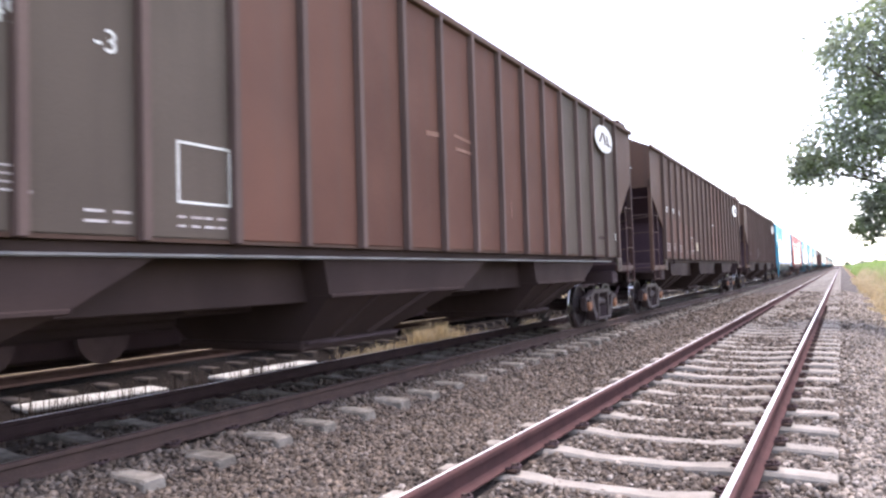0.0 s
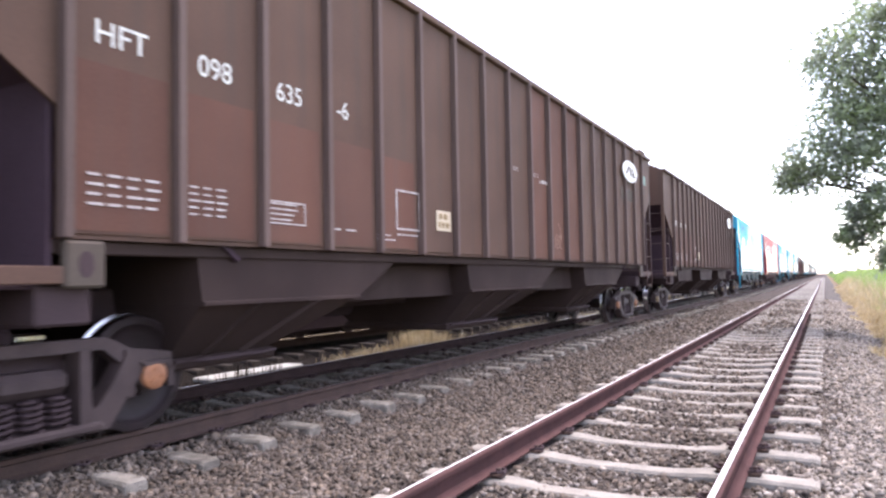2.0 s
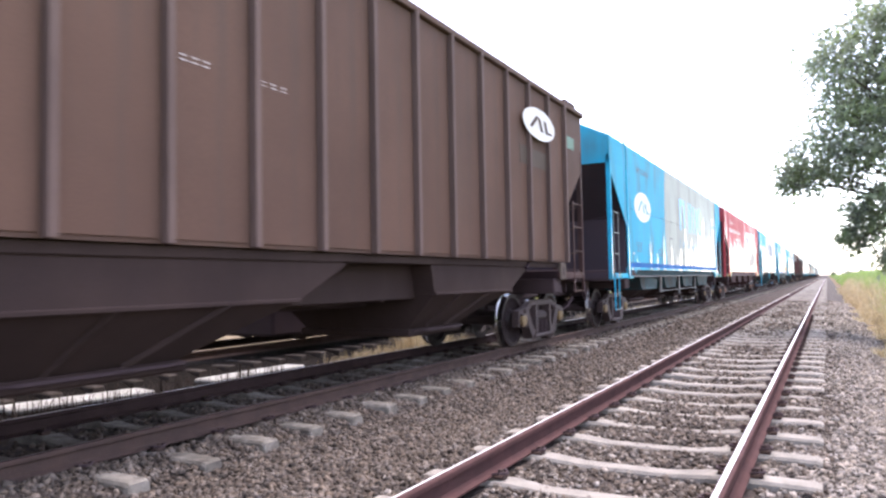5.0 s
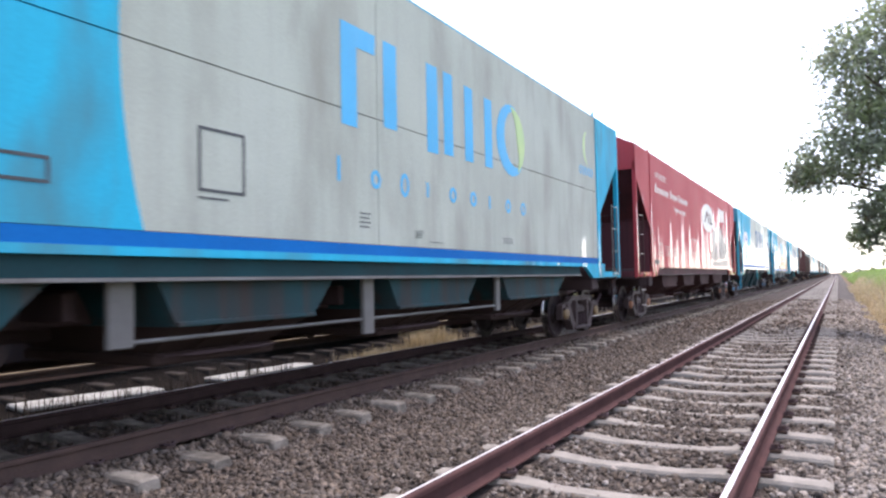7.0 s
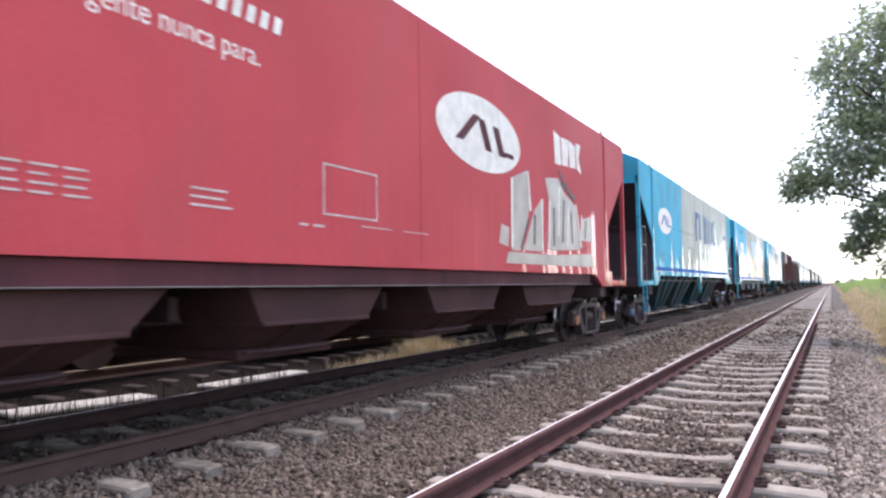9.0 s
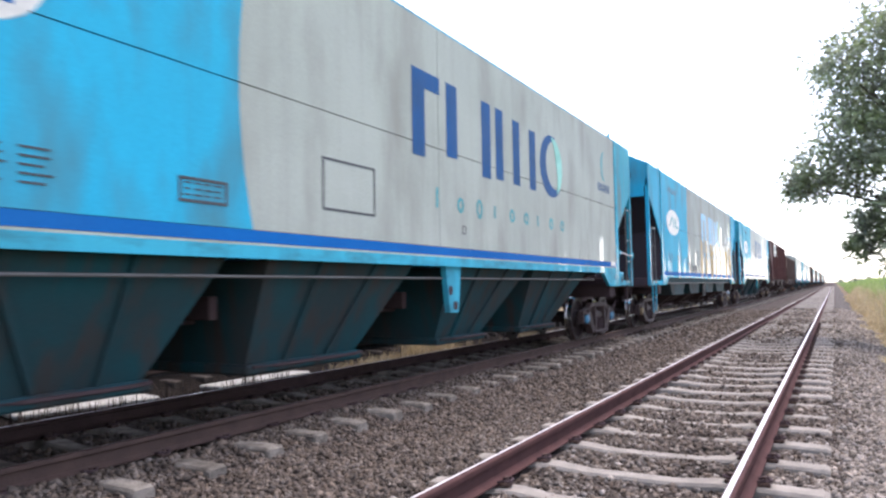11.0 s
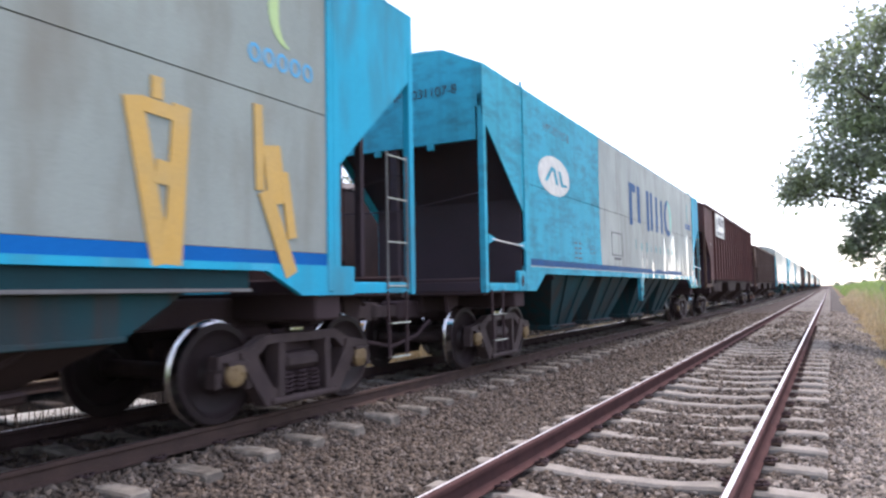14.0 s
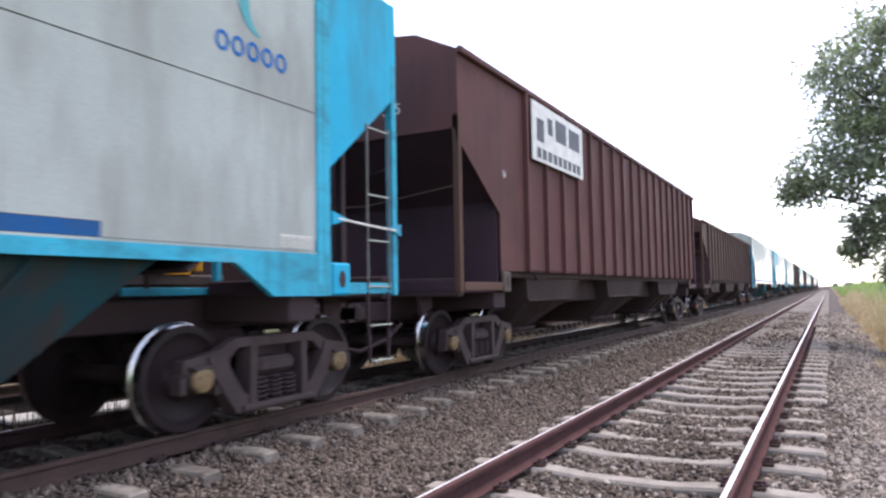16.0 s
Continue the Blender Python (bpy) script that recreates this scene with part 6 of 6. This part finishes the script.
# ---- things beyond and beside ----
def rail_machine():
    """A yellow track machine standing on the siding, seen through the gaps of the train."""
    m = thing("track_machine", "yellow railway maintenance machine with walkway railings on the siding", "rail vehicle", at=pose(SIDING, 0, 0))
    w = 1.2
    part("deck", Shape().cbox(-w, w, -14, 9.4, 1.38, 1.56, CABIN_DARK, 0.02).cbox(w - 0.06, w + 0.02, -14, 8.6, 1.56, 1.68, YELLOW, 0.01), m, "yellow deck edge")
    part("underframe", Shape().cbox(-0.5, 0.5, -13.5, 9.2, 0.85, 1.38, FRAME, 0.03).cbox(-1.0, 1.0, -13, 4.3, 0.12, 1.36, FRAME, 0.04).cbox(-0.6, 0.6, 4.3, 9.0, 0.10, 1.0, FRAME, 0.04), m)
    part("roof", Shape().across([(-1.25, 3.50), (1.25, 3.50), (1.25, 3.60), (0.7, 3.85), (-0.7, 3.85), (-1.25, 3.60)], -14, 7.0, ROOFWHITE).box(1.2, 1.26, -14, 6.95, 3.42, 3.5, YELLOW), m, "off-white roof with a yellow edge")
    part("engine_house", Shape().cbox(-0.8, 0.72, -14, 6.9, 1.56, 3.48, CABIN_DARK, 0.03), m, "dark machine housing")
    part("cab", Shape().plate([(6.6, 1.95), (9.11, 2.0), (9.11, 2.65), (7.85, 3.62), (6.6, 3.66)], -1.1, 1.12, YELLOW), m, "yellow sloping cab front")
    for pane in ([(6.7, 3.0), (7.15, 3.5), (7.4, 3.2), (7.1, 2.7)], [(7.25, 2.5), (7.6, 3.25), (7.8, 2.95), (7.62, 2.3)], [(6.65, 2.2), (6.65, 2.75), (7.0, 2.45), (7.0, 2.2)]):
        part("cab_window", Shape().plate(pane, 1.11, 1.13, glass), m, "dark cab window")
    part("cab_base", Shape().cbox(-1.0, 1.0, 6.6, 8.9, 1.56, 1.97, CABIN_DARK, 0.03), m)
    for y in (-3.6, -1.0, 1.6, 4.2, 5.9, 7.3):
        part("roof_post", Shape().cbox(1.08, 1.16, y - 0.05, y + 0.05, 1.56, 3.5, YELLOW, 0.01), m)
    for y in [k * 1.45 - 12.7 for k in range(15)]:
        part("railing_post", shared("railing_post", lambda: Shape().cbox(1.19, 1.24, -0.035, 0.035, 1.6, 2.66, YELLOW, 0.008)), m, at=(0, y, 0))
    for z in (2.62, 2.18):
        part("handrail", Shape().tube([(1.215, -13.5, z), (1.215, 8.4, z)], 0.024, YELLOW, 6), m)
    part("toe_panel", Shape().cbox(0.80, 0.86, -13.5, 5.8, 2.2, 2.45, YELLOW, 0.01), m)
    for y in (6.55, -5.5):
        s = Shape()
        s.lathe([(-0.42, 0.0), (-0.42, 0.22), (0.42, 0.22), (0.42, 0.0)], GREY_TANK, 16)
        part("drum", s, m, "grey-green drum", at=pose(0.9, y, 2.0, 0, 90, 0))
    part("lamp_housing", Shape().cbox(1.0, 1.2, 8.75, 8.9, 1.62, 1.85, YELLOW, 0.02), m)
    for y in (-10.5, -8.7, 5.2, 7.0):
        s = Shape()
        s.lathe([(-HALF - 0.06, 0.0), (-HALF - 0.06, 0.45), (-HALF + 0.06, 0.45), (-HALF + 0.06, 0.08), (HALF - 0.06, 0.08), (HALF - 0.06, 0.45), (HALF + 0.06, 0.45), (HALF + 0.06, 0.0)], BOGIE, 24)
        part("wheelset", s, m, at=(0, y, 0.45))
    return m


def parked_wagon():
    """A dark vehicle assumed beyond the machine, added to darken the view through the gaps of the train."""
    m = thing("parked_wagon", "assumed dark brown rail vehicle on the siding behind the train", "rail vehicle", at=pose(SIDING, 10.4, 0))
    part("body", Shape().cbox(-1.35, 1.35, 0, 17, 1.25, 3.55, BROWN_DARK, 0.04), m)
    part("roof", Shape().across([(-1.38, 3.55), (1.38, 3.55), (1.1, 3.75), (-1.1, 3.75)], -0.05, 17.05, CABIN_DARK), m)
    part("underframe", Shape().cbox(-0.4, 0.4, -0.3, 17.3, 0.85, 1.25, FRAME, 0.03).cbox(-1.1, 1.1, 0.4, 16.6, 0.14, 1.2, FRAME, 0.05), m)
    for i in range(9):
        part("rib", shared("parked_rib", lambda: Shape().cbox(1.34, 1.42, -0.05, 0.05, 1.25, 3.55, BROWN_DARK, 0.012)), m, at=(0, 0.3 + i * 2.05, 0))
    for y in (1.6, 3.4, 13.6, 15.4):
        part("wheelset", shared("parked_wheelset", lambda: Shape().lathe([(-HALF - 0.06, 0.0), (-HALF - 0.06, 0.45), (-HALF + 0.06, 0.45), (-HALF + 0.06, 0.08), (HALF - 0.06, 0.08), (HALF - 0.06, 0.45), (HALF + 0.06, 0.45), (HALF + 0.06, 0.0)], BOGIE, 24)), m, at=(0, y, 0.45))
    return m


def slabs():
    """Bleached concrete slabs lying beyond the far rail."""
    r = random.Random(4)
    for x, y, l, wd, turn in ((-9.1, 6.2, 1.9, 0.56, -12), (-8.85, 9.3, 2.2, 0.46, -1)):
        s = Shape().cbox(-wd / 2, wd / 2, -l / 2, l / 2, 0, 0.07, SLAB, 0.02)
        tagged(new("concrete_slab", s.mesh("concrete_slab")), "bleached white concrete slab lying on the ground", "concrete slab", "slabs beyond the far rail").matrix_basis = pose(x, y, -0.39, 0, r.uniform(-1, 1), turn)


def leaves_at(centres, radii, counts, size, seed):
    """Vertices and faces of folded leaves in uneven clumps."""
    g = np.random.default_rng(seed)
    P = []
    for c, r, n in zip(centres, radii, counts):
        k = max(6, n // 22)
        sub = g.normal(size=(k, 3))
        sub /= np.linalg.norm(sub, axis=1, keepdims=True)
        sub *= (r * g.random(k) ** 0.45)[:, None]
        own = g.integers(0, k, n)
        P.append(np.array(c) + sub[own] + g.normal(0, 0.13 * r + 0.06, (n, 3)) * (1, 1, 0.85))
    P = np.concatenate(P)
    n = len(P)
    a = g.normal(size=(n, 3)) * (1, 1, 0.7) + (0, 0, -0.35)
    a /= np.linalg.norm(a, axis=1, keepdims=True)
    b = np.cross(a, g.normal(size=(n, 3)))
    b /= np.linalg.norm(b, axis=1, keepdims=True)
    c = np.cross(a, b)
    s = size * g.uniform(0.6, 1.35, n)[:, None]
    v = np.stack([P, P + a * s * 0.5 + b * s * 0.22 + c * s * 0.06, P + a * s, P + a * s * 0.5 - b * s * 0.22 + c * s * 0.06], 1)
    f = np.stack([np.arange(n) * 4 + i for i in range(4)], 1)
    return v.reshape(-1, 3), f


def limb(s, a, b, r0, r1, seed, wobble=0.12):
    g = random.Random(seed)
    a, b = Vector(a), Vector(b)
    n = 7
    pts = [a.lerp(b, i / n) + Vector((g.uniform(-1, 1), g.uniform(-1, 1), g.uniform(-0.5, 0.5))) * wobble * (b - a).length * 0.3 * math.sin(math.pi * i / n) for i in range(n + 1)]
    s.tube(pts, r0, BARK, 8, r1)
    return pts


def near_tree():
    """The tree that leans over the near track from the bank."""
    t = thing("tree", "broad-leaved tree with drooping branches on the bank beside the track", "tree")
    base = Vector((3.3, 21.0, 0.35))
    s = Shape()
    trunk = limb(s, base, (2.9, 20.8, 4.2), 0.26, 0.17, 1)
    clumps = [((-0.15, 20.3, 4.0), 0.85), ((0.7, 20.6, 5.2), 1.0), ((0.35, 20.2, 6.6), 0.8), ((1.45, 20.8, 7.5), 0.9), ((1.15, 20.2, 4.1), 0.95), ((0.75, 20.0, 2.75), 0.42), ((0.55, 20.0, 2.1), 0.30),
              ((1.7, 21.0, 6.0), 1.25), ((2.6, 20.0, 4.8), 1.1), ((3.6, 21, 7.2), 1.6), ((2.7, 20.5, 9.2), 1.2), ((1.55, 19.8, 3.0), 0.5), ((4.8, 20.5, 6.0), 1.5), ((-0.65, 20.4, 3.65), 0.45), ((1.05, 20.2, 2.3), 0.45), ((1.35, 20.3, 1.6), 0.35)]
    for i, (c, r) in enumerate(clumps):
        start = trunk[3 + i % 4]
        mids = limb(s, start, Vector(c) * 0.85 + start * 0.15, 0.085, 0.022, 20 + i, 0.25)
        for k in range(5):
            g = random.Random(i * 7 + k)
            tip = Vector(c) + Vector((g.uniform(-1, 1), g.uniform(-1, 1), g.uniform(-0.9, 0.9))) * r
            limb(s, mids[3 + k % 4], tip, 0.022, 0.006, 300 + i * 9 + k, 0.2)
    part("trunk", s, t, "dark forked trunk and thin branches")
    v, f = leaves_at([c for c, r in clumps], [r for c, r in clumps], [int(1650 * r ** 2) + 170 for c, r in clumps], 0.17, 3)
    ob = stuff_mesh("crown", v, f, LEAF, t)
    tagged(ob, "dark grey-green leaves with sunlit tips")
    return t


def back_trees():
    """Trees behind the siding, seen over the machine."""
    for i, (x, y, h) in enumerate(((-19.0, 5.0, 6.4), (-19.0, 15.6, 8.4), (-22.0, 22.0, 7.5), (-24, 36, 8), (-20, 52, 7))):
        t = thing("tree", "leafy tree behind the siding", "tree", "trees behind the siding")
        s = Shape()
        top = limb(s, (x, y, -0.5), (x + 0.3, y + 0.2, h * 0.6), 0.2, 0.09, 50 + i)
        g = random.Random(i)
        clumps = []
        for k in range(9):
            c = (x + g.uniform(-1.9, 1.9), y + g.uniform(-1.9, 1.9), h * g.uniform(0.5, 1.0))
            limb(s, top[3 + k % 4], c, 0.06, 0.015, 70 + k + i * 11)
            clumps.append((c, g.uniform(0.6, 1.1)))
        part("trunk", s, t)
        v, f = leaves_at([c for c, r in clumps], [r for c, r in clumps], [int(380 * r ** 2) for c, r in clumps], 0.2, 30 + i)
        stuff_mesh("crown", v, f, FARTREES, t)


def distance():
    """A hazy line of far trees at the end of the line, and a lamp mast beside the railway."""
    g = random.Random(8)
    cs, rs = [], []
    for k in range(120):
        x = g.uniform(-120, 160)
        if -14 < x < 3:
            continue
        cs.append((x, 640 + g.uniform(-30, 60), g.uniform(-1.0, 1.5)))
        rs.append(g.uniform(2.0, 3.5))
    v, f = leaves_at(cs, rs, [160] * len(cs), 2.0, 77)
    stuff_mesh("far_woods", v, f, FARTREES, None, "low hazy woods at the far end of the line", "trees")
    m = thing("lamp_mast", "tall grey lamp mast with a crossbar beside the railway", "lamp mast", at=pose(-11.6, 150, -0.5))
    part("pole", Shape().tube([(0, 0, 0), (0, 0, 11.0)], 0.14, MAST, 10, 0.08), m)
    part("crossbar", Shape().cbox(-0.9, 0.9, -0.06, 0.06, 10.9, 11.02, MAST, 0.02), m)
    for x in (-0.8, 0.8):
        part("lamp_head", Shape().cbox(x - 0.25, x + 0.25, -0.2, 0.2, 10.72, 10.9, MAST, 0.03), m)


build_train()
rail_machine()
parked_wagon()
slabs()
near_tree()
back_trees()
distance()
grass()
ballast()
railway("track_near", "empty railway track with polished rails on concrete sleepers", NEAR_TRACK, (RAIL_TOP, RAIL_TOP), ((-0.024, -0.006), (-0.024, 0.008)), 1.265, 2.28, 0.735, 75, 260, 26, steels=(RAIL_MAROON, RAIL_MAROON))
railway("track_train", "railway track under the train on concrete sleepers", TRAIN_TRACK, (RAIL_EDGE, RAIL_DULL), ((-0.024, 0.012), (-0.024, 0.0)), 1.50, 0.10, 0.66, 70, 200, 22, mat=CONCRETE_OLD, steels=(RAIL_SHADED, RAIL_RUST))
railway("track_siding", "rusty siding track", SIDING, (RAIL_RUST, RAIL_RUST), ((-0.02, 0.02),) * 2, 1.36, -13.0, 0.66, 26, 60, -100, start=-60.0, mat=WOOD, behind=-20.0, sink=0.09)


def motions():
    """The train rolls towards the camera and past it, and its wheels turn."""
    times = [0.5 * i for i in range(33)]
    for wagon, front in TRAIN:
        walk(wagon, [(t, pose(TRAIN_TRACK, front - travelled(t), 0)) for t in times])
    for wheel, y, phase in SPINNING:
        walk(wheel, [(i / FPS, pose(0, y, AXLE_Z, (phase + math.degrees((travelled(i / FPS) - travelled(0)) / WHEEL_R)) % 360)) for i in range(16 * FPS + 1)])


motions()
